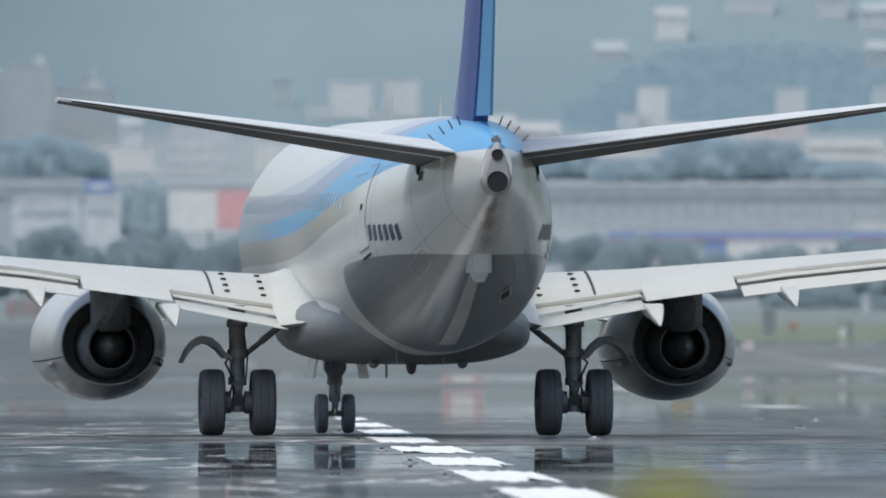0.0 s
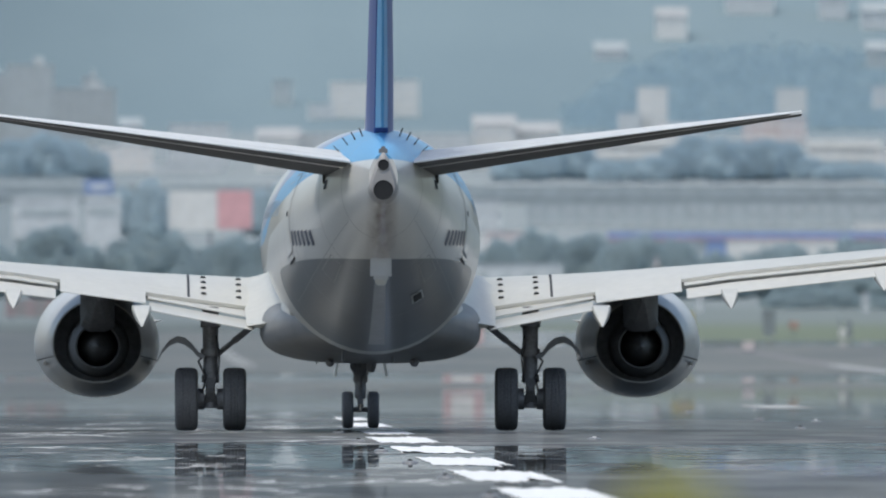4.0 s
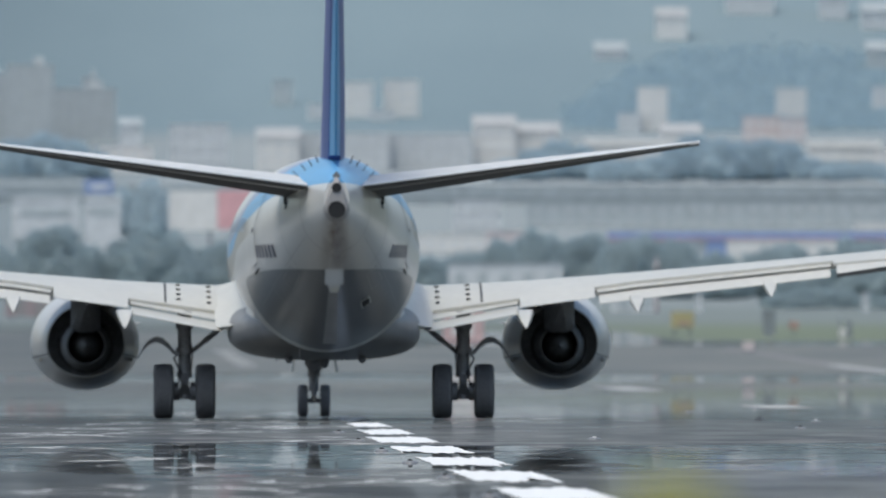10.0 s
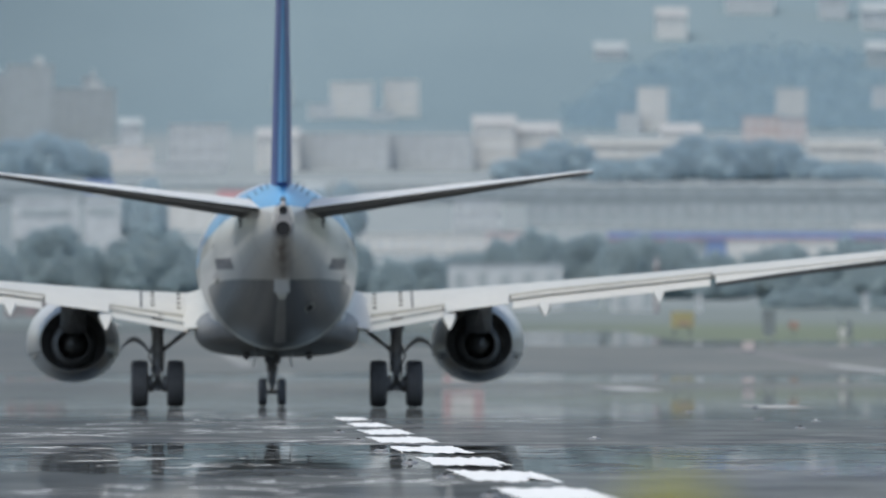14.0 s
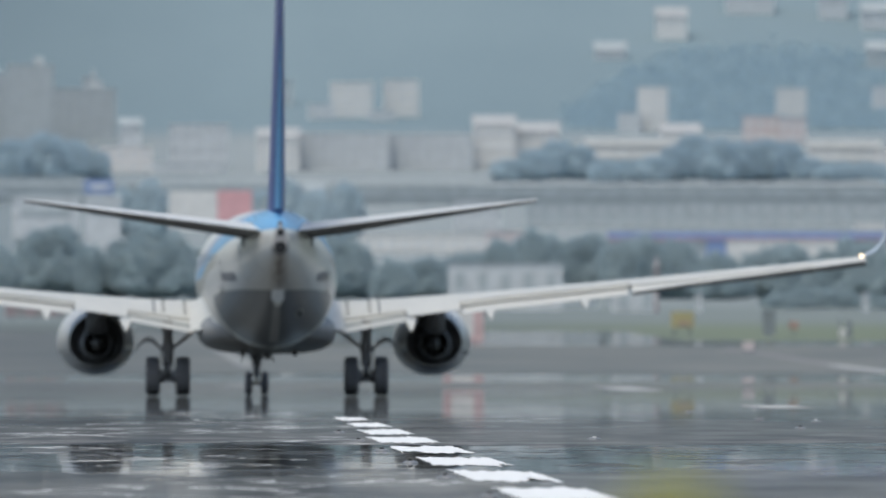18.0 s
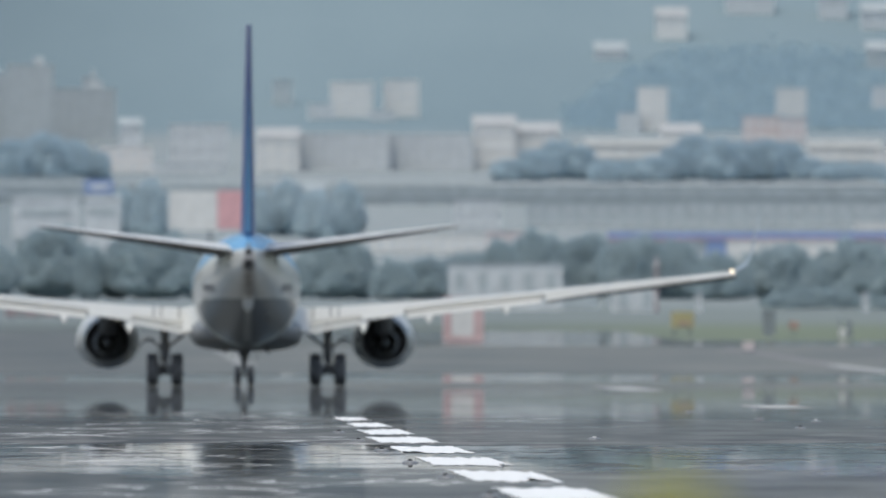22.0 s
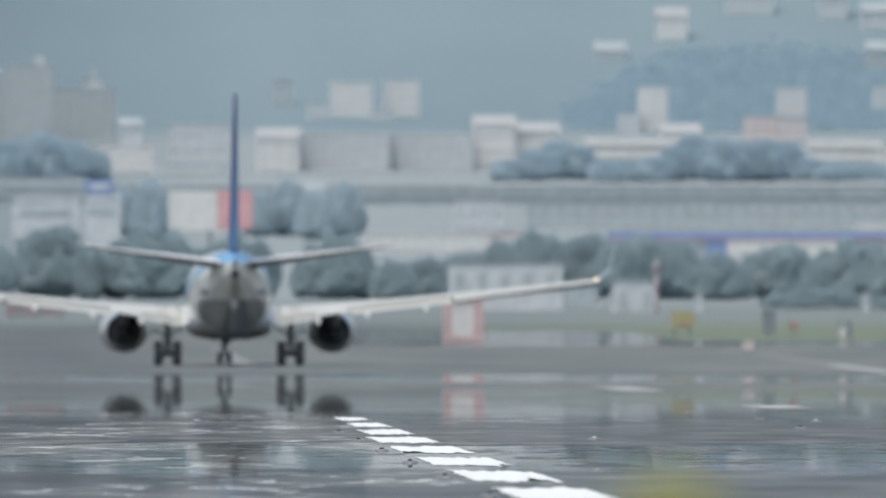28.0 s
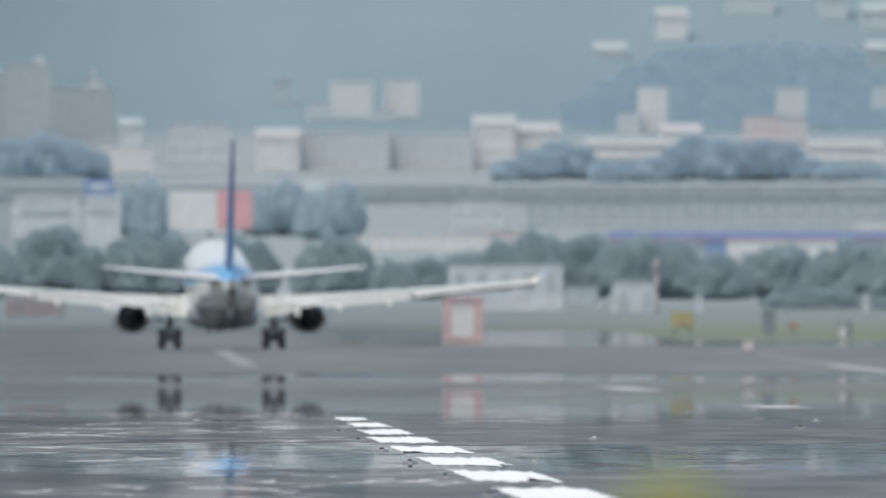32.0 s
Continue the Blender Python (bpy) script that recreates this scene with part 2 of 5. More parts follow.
M_NACELLE = material("nacelle_paint", (0.52, 0.52, 0.515), 0.4, grain=3, amount=0.08, coat=0.3)
M_BARE = material("bare_metal", (0.45, 0.44, 0.43), 0.38, metal=0.9, grain=7, amount=0.15)
# soot, core, gear, tyre and hole darks lifted: haze put into them
M_SOOT = material("sooty_metal", (0.20, 0.21, 0.23), 0.8, metal=0.1, grain=9, amount=0.3)
M_CORE = material("heat_stained_metal", (0.17, 0.178, 0.19), 0.7, metal=0.2, grain=9, amount=0.3)
M_GEAR = material("gear_steel", (0.20, 0.207, 0.22), 0.5, metal=0.2, grain=20, amount=0.3)
M_CHROME = material("piston_chrome", (0.7, 0.7, 0.72), 0.15, metal=1.0, grain=20, amount=0.05)
M_RUBBER = material("tyre_rubber", (0.125, 0.131, 0.142), 0.8, grain=30, amount=0.3, bump=0.3)
M_HUB = material("wheel_hub_paint", (0.35, 0.36, 0.37), 0.5, metal=0.3, grain=20, amount=0.2)
M_SEAL = material("dark_seal", (0.03, 0.032, 0.036), 0.7, grain=20, amount=0.2)
M_LETTER = material("dark_blue_lettering", (0.03, 0.04, 0.08), 0.4, grain=20, amount=0.05)
# pale blue panes: sky reflection put into the glass colour
M_GLASS = material("cabin_window_glass", (0.40, 0.49, 0.60), 0.3, grain=5, amount=0.05)
M_UNDER = material("shaded_underside_paint", (0.12, 0.122, 0.125), 0.65, grain=4, amount=0.12)
M_HOLE = material("black_hole_shade", (0.025, 0.026, 0.028), 1.0, grain=9, amount=0.1)
M_STRUTDOOR = material("gear_door_paint", (0.20, 0.205, 0.215), 0.5, grain=9, amount=0.15)
M_SEAM = material("panel_seam", (0.30, 0.305, 0.31), 0.7, grain=20, amount=0.15)
M_BELLY = material("fairing_paint", (0.19, 0.193, 0.195), 0.55, grain=2, amount=0.12, coat=0.1)
M_EDGE_SHADE = material("painted_edge_shade", (0.055, 0.06, 0.06), 0.8, grain=6, amount=0.2)
M_LAMP = material("white_lamp", (1, 1, 1), 0.4, glow=(1.0, 0.72, 0.42), glow_strength=4.5)
M_STROBE = material("strobe_lamp", (1, 1, 1), 0.4, glow=(1.0, 1.0, 1.0), glow_strength=5.0)
M_BEACON = material("red_lamp", (0.8, 0.05, 0.03), 0.4, glow=(1.0, 0.06, 0.03), glow_strength=8.0)


# ---- building helpers ----
def finish(bm, name, mat, smooth=True):
    me = bpy.data.meshes.new(name)
    bmesh.ops.recalc_face_normals(bm, faces=bm.faces)
    bm.to_mesh(me)
    bm.free()
    me.materials.append(mat)
    if smooth:
        me.polygons.foreach_set("use_smooth", [True] * len(me.polygons))
        me.set_sharp_from_angle(angle=radians(38))
    return me


def part(name, bm, mat, parent, label="", smooth=True):
    ob = new(name, finish(bm, name, mat, smooth))
    ob.parent = parent
    if label:
        tagged(ob, label)
    return ob


def thing(name, label, category, at=(0, 0, 0), group="", kind="", turn=0.0):
    ob = new(name)
    ob.empty_display_size = 0.5
    ob.matrix_basis = pose(*at, 0, 0, turn)
    return tagged(ob, label, category, group, kind)


def loft(bm, rings, ends=True, closed=True):
    rows = [[bm.verts.new(p) for p in ring] for ring in rings]
    n = len(rows[0])
    for a, b in zip(rows, rows[1:]):
        for i in range(n if closed else n - 1):
            j = (i + 1) % n
            bm.faces.new((a[i], a[j], b[j], b[i]))
    if ends and closed:
        bm.faces.new(rows[0])
        bm.faces.new(rows[-1])
    return bm


def tube(bm, p, q, r0, r1=None, n=14):
    p, q = Vector(p), Vector(q)
    r1 = r0 if r1 is None else r1
    side = (q - p).to_track_quat("Z", "Y").to_matrix()
    ring = lambda c, r: [c + side @ Vector((r * math.cos(k * math.tau / n), r * math.sin(k * math.tau / n), 0)) for k in range(n)]
    return loft(bm, [ring(p, r0), ring(q, r1)])


def bent(bm, points, r, n=10):
    for p, q in zip(points, points[1:]):
        tube(bm, p, q, r, r, n)
    return bm


def box(bm, c, s, bevel=0.0, turn=0.0):
    got = bmesh.ops.create_cube(bm, size=1, matrix=Matrix.Translation(c) @ pose(0, 0, 0, 0, 0, turn) @ Matrix.Diagonal((*s, 1)))
    if bevel:
        edges = list({e for v in got["verts"] for e in v.link_edges})
        bmesh.ops.bevel(bm, geom=edges, offset=bevel, segments=2, affect="EDGES", clamp_overlap=True)
    return bm


def turned(bm, profile, centre=(0, 0, 0), axis="Y", n=40, flat=1.0, ends=False):
    """A lathe: profile rows of (along, radius); flat squashes it below its middle."""
    rings = []
    for a, r in profile:
        ring = []
        for k in range(n):
            u, w = r * math.cos(k * math.tau / n), r * math.sin(k * math.tau / n)
            if w < 0:
                w *= flat
            v = Vector((u, a, w)) if axis == "Y" else (Vector((a, u, w)) if axis == "X" else Vector((u, w, a)))
            ring.append(Vector(centre) + v)
        rings.append(ring)
    return loft(bm, rings, ends=ends)


def B():
    return bmesh.new()


# ---- ground: flat airfield, a gentle rise beyond the runway's crest, then the town's slope and the hill ----
PROFILE = [(-60, 0.0), (1340, 0.0), (1477, 0.10), (1658, 0.42), (1806, 0.79), (1955, 1.10), (2200, 1.55), (2500, 2.4), (2800, 3.5), (3100, 4.8), (3300, 5.8),
           (3500, 9.0), (3700, 13.0), (3900, 17.0), (4100, 20.5), (4300, 25.0), (4500, 30.0), (4650, 40.0), (4800, 62.0), (4900, 80.0)]


def rise(y):
    ys, zs = zip(*PROFILE)
    return float(np.interp(y, ys, zs))


def strip(bm, x0, x1, y0, y1, lift, step=20.0, cols=1):
    n = max(1, int((y1 - y0) / step))
    grid = []
    for i in range(n + 1):
        y = y0 + (y1 - y0) * i / n
        grid.append([bm.verts.new((x0 + (x1 - x0) * c / cols, y, rise(y) + lift)) for c in range(cols + 1)])
    for a, b in zip(grid, grid[1:]):
        for c in range(cols):
            bm.faces.new((a[c], a[c + 1], b[c + 1], b[c]))
    return bm


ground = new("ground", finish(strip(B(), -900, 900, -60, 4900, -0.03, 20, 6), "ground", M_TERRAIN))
tagged(ground, "mown airfield grass rising to scrubby wooded slopes, blued by painted haze", "ground", kind="structure")
RUNWAY_X = 4.66
runway = new("runway", finish(strip(B(), RUNWAY_X - 30, RUNWAY_X + 30, 150, 2420, 0.0, 20, 4), "runway", M_RUNWAY))
tagged(runway, "dark asphalt runway with rubber marks and glossy films for mirage", "runway", kind="structure")


# ---- the airliner: built with its main wheels' contact at the origin, nose along +Y ----
FUSELAGE = [(19.6, 2.75, 0.03, 0.03, 0.03), (19.2, 2.78, 0.5, 0.45, 0.5), (18.4, 2.86, 0.95, 0.92, 0.95), (17.4, 2.98, 1.3, 1.35, 1.28), (16, 3.18, 1.62, 1.72, 1.6),
            (13.5, 3.33, 1.85, 1.97, 1.87), (11, 3.36, 1.88, 2.0, 2.0), (-6.3, 3.36, 1.88, 2.0, 2.0), (-8, 3.39, 1.80, 1.97, 1.91), (-10, 3.53, 1.66, 1.82, 1.84),
            (-12, 3.76, 1.47, 1.57, 1.68), (-14, 4.0, 1.19, 1.29, 1.42), (-16, 4.2, 0.88, 1.03, 1.08), (-17.6, 4.33, 0.53, 0.79, 0.69), (-18.6, 4.39, 0.31, 0.55, 0.47),
            (-18.95, 4.41, 0.25, 0.45, 0.42)]
_fy = [r[0] for r in FUSELAGE][::-1]


def body(y):
    """Middle height, half width, height above and below the middle of the fuselage at y."""
    out = []
    for k in range(1, 5):
        vals = [r[k] for r in FUSELAGE][::-1]
        w = 0.7 if -17.8 < y < 17 else 0.0
        out.append(sum(float(np.interp(y + d, _fy, vals)) for d in (-w, 0, w)) / 3)
    return out


def skin(y, deg, lift=0.0):
    """A point on the fuselage: deg from straight down, positive to starboard."""
    zc, hw, ht, hb = body(y)
    a = radians(deg)
    h = hb if math.cos(a) > 0 else ht
    return Vector(((hw + lift) * math.sin(a), y, zc - (h + lift) * math.cos(a)))


def patch(bm, y0, y1, d0, d1, lift=0.006, ny=2, nd=3, slant=0.0):
    rows = []
    for i in range(ny + 1):
        u = i / ny
        rows.append([bm.verts.new(skin(y0 + (y1 - y0) * u, d0 + (d1 - d0) * j / nd + slant * u, lift)) for j in range(nd + 1)])
    for a, b in zip(rows, rows[1:]):
        for j in range(nd):
            bm.faces.new((a[j], a[j + 1], b[j + 1], b[j]))
    return bm


def lerp(x, table, k=1):
    return float(np.interp(x, [r[0] for r in table], [r[k] for r in table]))


LEADING = [(1.4, 6.0), (5.5, 2.9), (17.1, -3.3)]
TRAILING = [(1.4, -1.2), (5.7, -1.35), (17.1, -4.75)]
THICK = [(1.4, 0.44), (2, 0.43), (4, 0.33), (6.4, 0.27), (10, 0.2), (17.1, 0.085)]
GAPS = [(2, -0.10, -0.305, -0.525), (4, -0.02, -0.13, -0.34), (6.45, 0.10, -0.03, -0.28), (10.4, 0.08, -0.03, -0.25), (12, 0.03, -0.05, -0.16), (17.1, 0.0, -0.03, -0.07)]


def wing_mid(x):
    u = max(0.0, x - 1.95)
    return 2.30 + 0.096 * u + 0.0008 * u * u


def upper(x, c):
    """Height of the wing's upper skin at x, at the part c of the chord."""
    th, z = lerp(x, THICK), wing_mid(x)
    if c <= 0.35:
        return z + th * math.sqrt(max(0.0, 1 - ((0.35 - c) / 0.35) ** 2))
    e = lerp(x, GAPS, 1)
    if c <= 0.74:
        u = (c - 0.35) / 0.39
        return z + th + (e - th) * u ** 1.5
    return z + float(np.interp(c, [0.74, 0.85, 1.04], [e, lerp(x, GAPS, 2), lerp(x, GAPS, 3)]))


def lower(x, c, end):
    th, z = lerp(x, THICK), wing_mid(x)
    drop = 0.5 * th
    if c <= 0.3:
        return z - drop * math.sqrt(max(0.0, 1 - ((0.3 - c) / 0.3) ** 2))
    u = min(1.0, (c - 0.3) / (end - 0.3))
    tail = upper(x, end) - z - (0.06 if end < 0.9 else 0.012)
    return z - drop + (tail + drop) * u ** 1.6


def wing_ring(x, end, side):
    le, te = lerp(x, LEADING), lerp(x, TRAILING)
    cs = [0.0, 0.01, 0.04, 0.1, 0.2, 0.35, 0.45, 0.55, 0.65, end]
    cs = [c * (end / cs[-1]) if c > 0.66 else c for c in cs]
    top = [Vector((side * x, le + (te - le) * c, upper(x, c))) for c in cs]
    low = [Vector((side * x, le + (te - le) * c, lower(x, c, end))) for c in reversed(cs[1:])]
    return top + low


def panel_ring(x, c0, c1, side, sink, thick, blunt=0.015):
    """A flap or tab: a thin wedge with a rounded nose between two parts of the chord, sunk below the skin before it."""
    le, te = lerp(x, LEADING), lerp(x, TRAILING)
    pt = lambda c, dz: Vector((side * x, le + (te - le) * c, upper(x, c) - dz))
    m = (c0 + c1) / 2
    return [pt(c0 - 0.01, sink + thick * 0.5), pt(c0, sink), pt(m, sink * 0.5), pt(c1, 0.0), pt(c1, blunt), pt(m, sink * 0.5 + thick), pt(c0, sink + thick)]


def span(bm, x0, x1, ring, n=6):
    return loft(bm, [ring(x0 + (x1 - x0) * i / n) for i in range(n + 1)])


# winglet turned blue-grey: haze put into its colour
M_WINGLET = material("hazed_winglet_paint", (0.42, 0.48, 0.56), 0.35, grain=6, amount=0.06)
WHEELS = []
airliner = thing("airliner", "twin-engined passenger jet, white with blue tail, rolling on its wheels", "airliner")

bm = B()
ys = [19.6, 19.5, 19.2, 18.8, 18.4, 17.9, 17.4, 16.7, 16, 15, 14, 12.5, 11, 8, 5, 2, -1, -4, -6] + [-6.5 - 0.5 * i for i in range(25)] + [-18.95]
loft(bm, [[skin(y, 360 * k / 56) for k in range(56)] for y in ys])
part("fuselage", bm, M_LIVERY, airliner, "white fuselage with blue sweep and grey belly")

# belly fairing between the wings
bm = B()
FAIRING = [(7.5, 2.0, 0.9, 0.5), (6.5, 1.94, 1.5, 0.64), (5, 1.92, 1.86, 0.67), (2, 1.88, 1.97, 0.68), (-1, 1.82, 1.96, 0.62), (-2.6, 1.78, 1.9, 0.53), (-4.2, 1.82, 1.68, 0.46), (-5.6, 1.9, 1.3, 0.42), (-6.8, 1.96, 0.8, 0.40)]
rings = []
for y, zc, hw, hh in FAIRING:
    ring = []
    for k in range(40):
        a = k * math.tau / 40
        s, c = math.sin(a), math.cos(a)
        e = 0.68
        ring.append(Vector((hw * math.copysign(abs(s) ** e, s), y, zc - hh * math.copysign(abs(c) ** e, c))))
    rings.append(ring)
loft(bm, rings)
part("belly_fairing", bm, M_BELLY, airliner, "pale grey belly fairing")

for side in (-1, 1):
    wing = part("wing", span(B(), 1.4, 2.05, lambda x: wing_ring(x, 0.99, side), 2), M_WHITE, airliner, "white wing with lowered flaps")
    part("wing_box", span(B(), 2.05, 4.02, lambda x: wing_ring(x, 0.745, side), 6), M_WHITE, wing)
    part("wing_box", span(B(), 4.02, 5.55, lambda x: wing_ring(x, 0.93, side), 4), M_WHITE, wing)
    part("wing_box", span(B(), 5.55, 10.4, lambda x: wing_ring(x, 0.745, side), 8), M_WHITE, wing)
    part("wing_box", span(B(), 10.4, 17.1, lambda x: wing_ring(x, 0.80, side), 10), M_WHITE, wing)
    for x0, x1 in ((2.07, 3.98), (5.6, 10.35)):
        part("fore_flap", span(B(), x0, x1, lambda x: panel_ring(x, 0.755, 0.85, side, 0.055, 0.06), 6), M_WHITE, wing)
        part("flap", span(B(), x0 + 0.03, x1 - 0.02, lambda x: panel_ring(x, 0.862, 1.04, side, 0.05, 0.07), 6), M_WHITE, wing)
    aileron = part("aileron", span(B(), 10.46, 15.6, lambda x: panel_ring(x, 0.815, 1.0, side, 0.03, 0.10 + 0.012 * (x - 10.4), 0.085 + 0.012 * (x - 10.4)), 6), M_WHITE, wing, "white aileron, lower edge darkened with painted shade")
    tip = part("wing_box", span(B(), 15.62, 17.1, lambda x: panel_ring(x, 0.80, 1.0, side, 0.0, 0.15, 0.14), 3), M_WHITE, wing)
    # lower and aft faces darkened: shade under the edge put into the colour
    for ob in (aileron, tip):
        ob.data.materials.append(M_EDGE_SHADE)
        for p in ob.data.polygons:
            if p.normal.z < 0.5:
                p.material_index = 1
    # blended winglet
    rings = []
    for i in range(9):
        u = i / 8
        ang = radians(6 + 74 * min(1.0, u * 2.2))
        if i == 0:
            px, pz = 17.1, upper(17.1, 0.4)
        else:
            px, pz = px + 0.29 * math.cos(ang), pz + 0.29 * math.sin(ang)
        le, ch = -3.3 - 1.75 * u ** 1.1, 1.45 - 0.85 * u
        nx, nz = -math.sin(ang), math.cos(ang)
        w = 0.07 * (1 - 0.7 * u)
        rings.append([Vector((side * (px + nx * d), le - ch * c, pz + nz * d)) for c, d in ((0, 0), (0.2, w), (0.55, w), (1, 0), (0.55, -w * 0.6), (0.2, -w * 0.6))])
    part("winglet", loft(B(), rings), M_WINGLET, wing)
    # concave fillet between the wing's root and the fuselage, tapering out behind the trailing edge
    level = lambda y, z: math.degrees(math.acos((body(y)[0] - z) / body(y)[3]))
    fair = lambda y, k: float(np.interp(y, [r[0] for r in FAIRING][::-1], [r[k] for r in FAIRING][::-1]))
    rings = []
    for y, rises in ((3.4, 0.12), (2.0, 0.25), (0.5, 0.36), (-0.5, 0.42), (-1.15, 0.44), (-1.8, 0.42), (-2.6, 0.36), (-3.6, 0.28), (-4.8, 0.18), (-6.0, 0.08)):
        out = float(np.interp(y, [-6.0, -2.6, -1.15, 4.0], [fair(-6.0, 2), fair(-2.6, 2), 2.22, 2.3]))
        c = (lerp(2.2, LEADING) - y) / (lerp(2.2, LEADING) - lerp(2.2, TRAILING))
        e = Vector((out, y, upper(2.2, c) - 0.01 if y > -1.2 else float(np.interp(y, [-6.0, -1.2], [2.05, upper(2.2, 1.0)]))))
        a = skin(y, level(y, e.z + rises), -0.02)
        k = (a + e) / 2 * 0.35 + Vector((a.x + 0.03, y, e.z + 0.03)) * 0.65
        curve = [a * (1 - u) ** 2 + k * 2 * u * (1 - u) + e * u * u for u in (0, 0.15, 0.3, 0.45, 0.6, 0.75, 0.88, 1)]
        curve.append(Vector((a.x - 0.25, y, min(e.z, a.z) - 0.12)))
        rings.append([Vector((side * p.x, p.y, p.z)) for p in curve])
    part("root_fillet", loft(B(), rings), M_WHITE, wing, "white fillet at the wing root")
    # small fittings on the inner wing's skin, and the gap beside the spoiler
    for x in (2.35, 2.98):
        for c in (0.43, 0.52, 0.60, 0.67):
            p = Vector((side * x, lerp(x, LEADING) + (lerp(x, TRAILING) - lerp(x, LEADING)) * c, upper(x, c)))
            part("fitting", box(B(), p, (0.10, 0.16, 0.05), 0.015), M_SEAL, wing)
    rows = []
    for i in range(7):
        c = 0.36 + 0.37 * i / 6
        y = lerp(3.25, LEADING) + (lerp(3.25, TRAILING) - lerp(3.25, LEADING)) * c
        rows.append([Vector((side * (3.25 + d), y, upper(3.25, c) + h)) for d, h in ((-0.022, -0.05), (-0.022, 0.008), (0.022, 0.008), (0.022, -0.05))])
    part("panel_gap", loft(B(), rows), M_SEAL, wing)
    # flap track fairings
    for x, k in ((4.1, 0.70), (6.39, 0.64), (9.1, 0.62)):
        z, shift = upper(x, 1.0), (lerp(x, TRAILING) + 1.3) * 0.8
        rings = []
        # the tail end droops with the flap: a flat top, flat sides and a keel
        for y, top, w, h in ((1.6, 0.06, 0.05, 0.05), (0.6, 0.04, 0.16, 0.20), (-0.7, 0.03, 0.23, 0.36), (-1.35, 0.03, 0.25, 0.38), (-1.9, -0.14, 0.19, 0.30), (-2.4, -0.34, 0.10, 0.17), (-2.72, -0.50, 0.02, 0.03)):
            rings.append([Vector((side * x + k * w * u, y + shift, z + k * (top - h * v))) for u, v in ((-0.86, 0.0), (0.86, 0.0), (1.0, 0.14), (0.92, 0.6), (0.35, 1.0), (-0.35, 1.0), (-0.92, 0.6), (-1.0, 0.14))])
        part("flap_track_fairing", loft(B(), rings), M_WHITE, wing)
    part("navigation_light", turned(B(), [(-3.98, 0.01), (-3.95, 0.04), (-3.86, 0.045), (-3.75, 0.03)], (side * 17.0, 0, upper(17.0, 0.4) + 0.02), n=10, ends=True), M_LAMP, wing, "lit white tail-facing lamp")

    # engine
    ex, ez = side * 4.87, 1.53
    engine = part("engine", turned(B(), [(7.0, 0.80), (7.12, 0.86), (7.1, 0.93), (6.9, 1.0), (6.3, 1.08), (5.2, 1.13), (4.2, 1.11), (3.2, 0.98), (2.5, 0.81), (2.5, 0.785), (3.2, 0.82), (4.5, 0.88)], (ex, 0, ez), flat=0.84, n=56), M_NACELLE, airliner, "pale grey engine nacelle with sooty exhaust")
    part("fan_duct", turned(B(), [(2.52, 0.782), (2.8, 0.80), (3.0, 0.79), (3.05, 0.3)], (ex, 0, ez), flat=0.84, n=48), M_SOOT, engine)
    part("core_nozzle", turned(B(), [(4.6, 0.55), (3.2, 0.58), (2.3, 0.50), (1.75, 0.40), (1.75, 0.375), (2.6, 0.40)], (ex, 0, ez - 0.02), n=40), M_CORE, engine, "heat-stained metal core nozzle")
    part("exhaust_plug", turned(B(), [(2.7, 0.36), (2.2, 0.26), (1.7, 0.15), (1.35, 0.05), (1.28, 0.005)], (ex, 0, ez - 0.02), n=28, ends=True), M_CORE, engine)
    part("intake_lip", turned(B(), [(6.9, 0.79), (7.13, 0.85), (7.13, 0.88), (6.9, 1.004)], (ex, 0, ez), flat=0.84, n=48), M_BARE, engine, "polished intake lip")
    bm = B()
    rings = []
    for y, z0, z1, w in ((5.4, 2.3, 2.66, 0.05), (4.2, 2.0, 2.72, 0.22), (2.6, 1.75, 2.72, 0.31), (1.4, 1.78, 2.6, 0.30), (0.2, 2.1, 2.5, 0.16), (-0.6, 2.3, 2.42, 0.04)):
        rings.append([Vector((ex + sx * w, y, z)) for sx, z in ((-1, z0 + 0.1), (-0.5, z0), (0.5, z0), (1, z0 + 0.1), (1, z1), (-1, z1))])
    part("pylon", loft(bm, rings), M_SOOT, engine, "dark engine pylon")
    bm = B()
    rings = [[Vector((ex - side * (0.95 + w), y, ez + 0.42 + h)) for w, h in ((0, -0.04), (r, 0.1 * r), (0, 0.04))] for y, r in ((6.3, 0.05), (5.7, 0.2), (4.9, 0.24), (4.7, 0.05))]
    part("nacelle_strake", loft(bm, rings), M_NACELLE, engine)
    for deg in (197, 343):
        a = radians(deg)
        rows = [[Vector((ex + r * math.cos(a + d) * k, y, ez + r * math.sin(a + d) * 0.84 * k)) for d, k in ((-0.012, 0.99), (-0.012, 1.006), (0.012, 1.006), (0.012, 0.99))]
                for y, r in ((2.5, 0.812), (3.2, 0.98), (4.2, 1.11), (5.2, 1.13), (6.3, 1.08))]
        part("cowl_seam", loft(B(), rows), M_SEAL, engine)
    for deg in (200, 340):
        a = radians(deg)
        part("latch_fairing", box(B(), (ex + 1.0 * math.cos(a), 3.5, ez + 0.95 * math.sin(a)), (0.10, 0.9, 0.07), 0.03), M_NACELLE, engine)

    # main gear
    gx = side * 2.86
    bm = tube(B(), (gx, 0, 0.95), (gx, 0.12, 2.2), 0.125, 0.15, 18)
    tube(bm, (gx, 0, 0.86), (gx, 0, 1.0), 0.16, 0.15, 18)
    tube(bm, (gx, 0.01, 1.32), (gx, 0.02, 1.46), 0.175, 0.175, 18)
    tube(bm, (gx, 0.05, 1.85), (gx, 0.06, 1.95), 0.18, 0.18, 18)
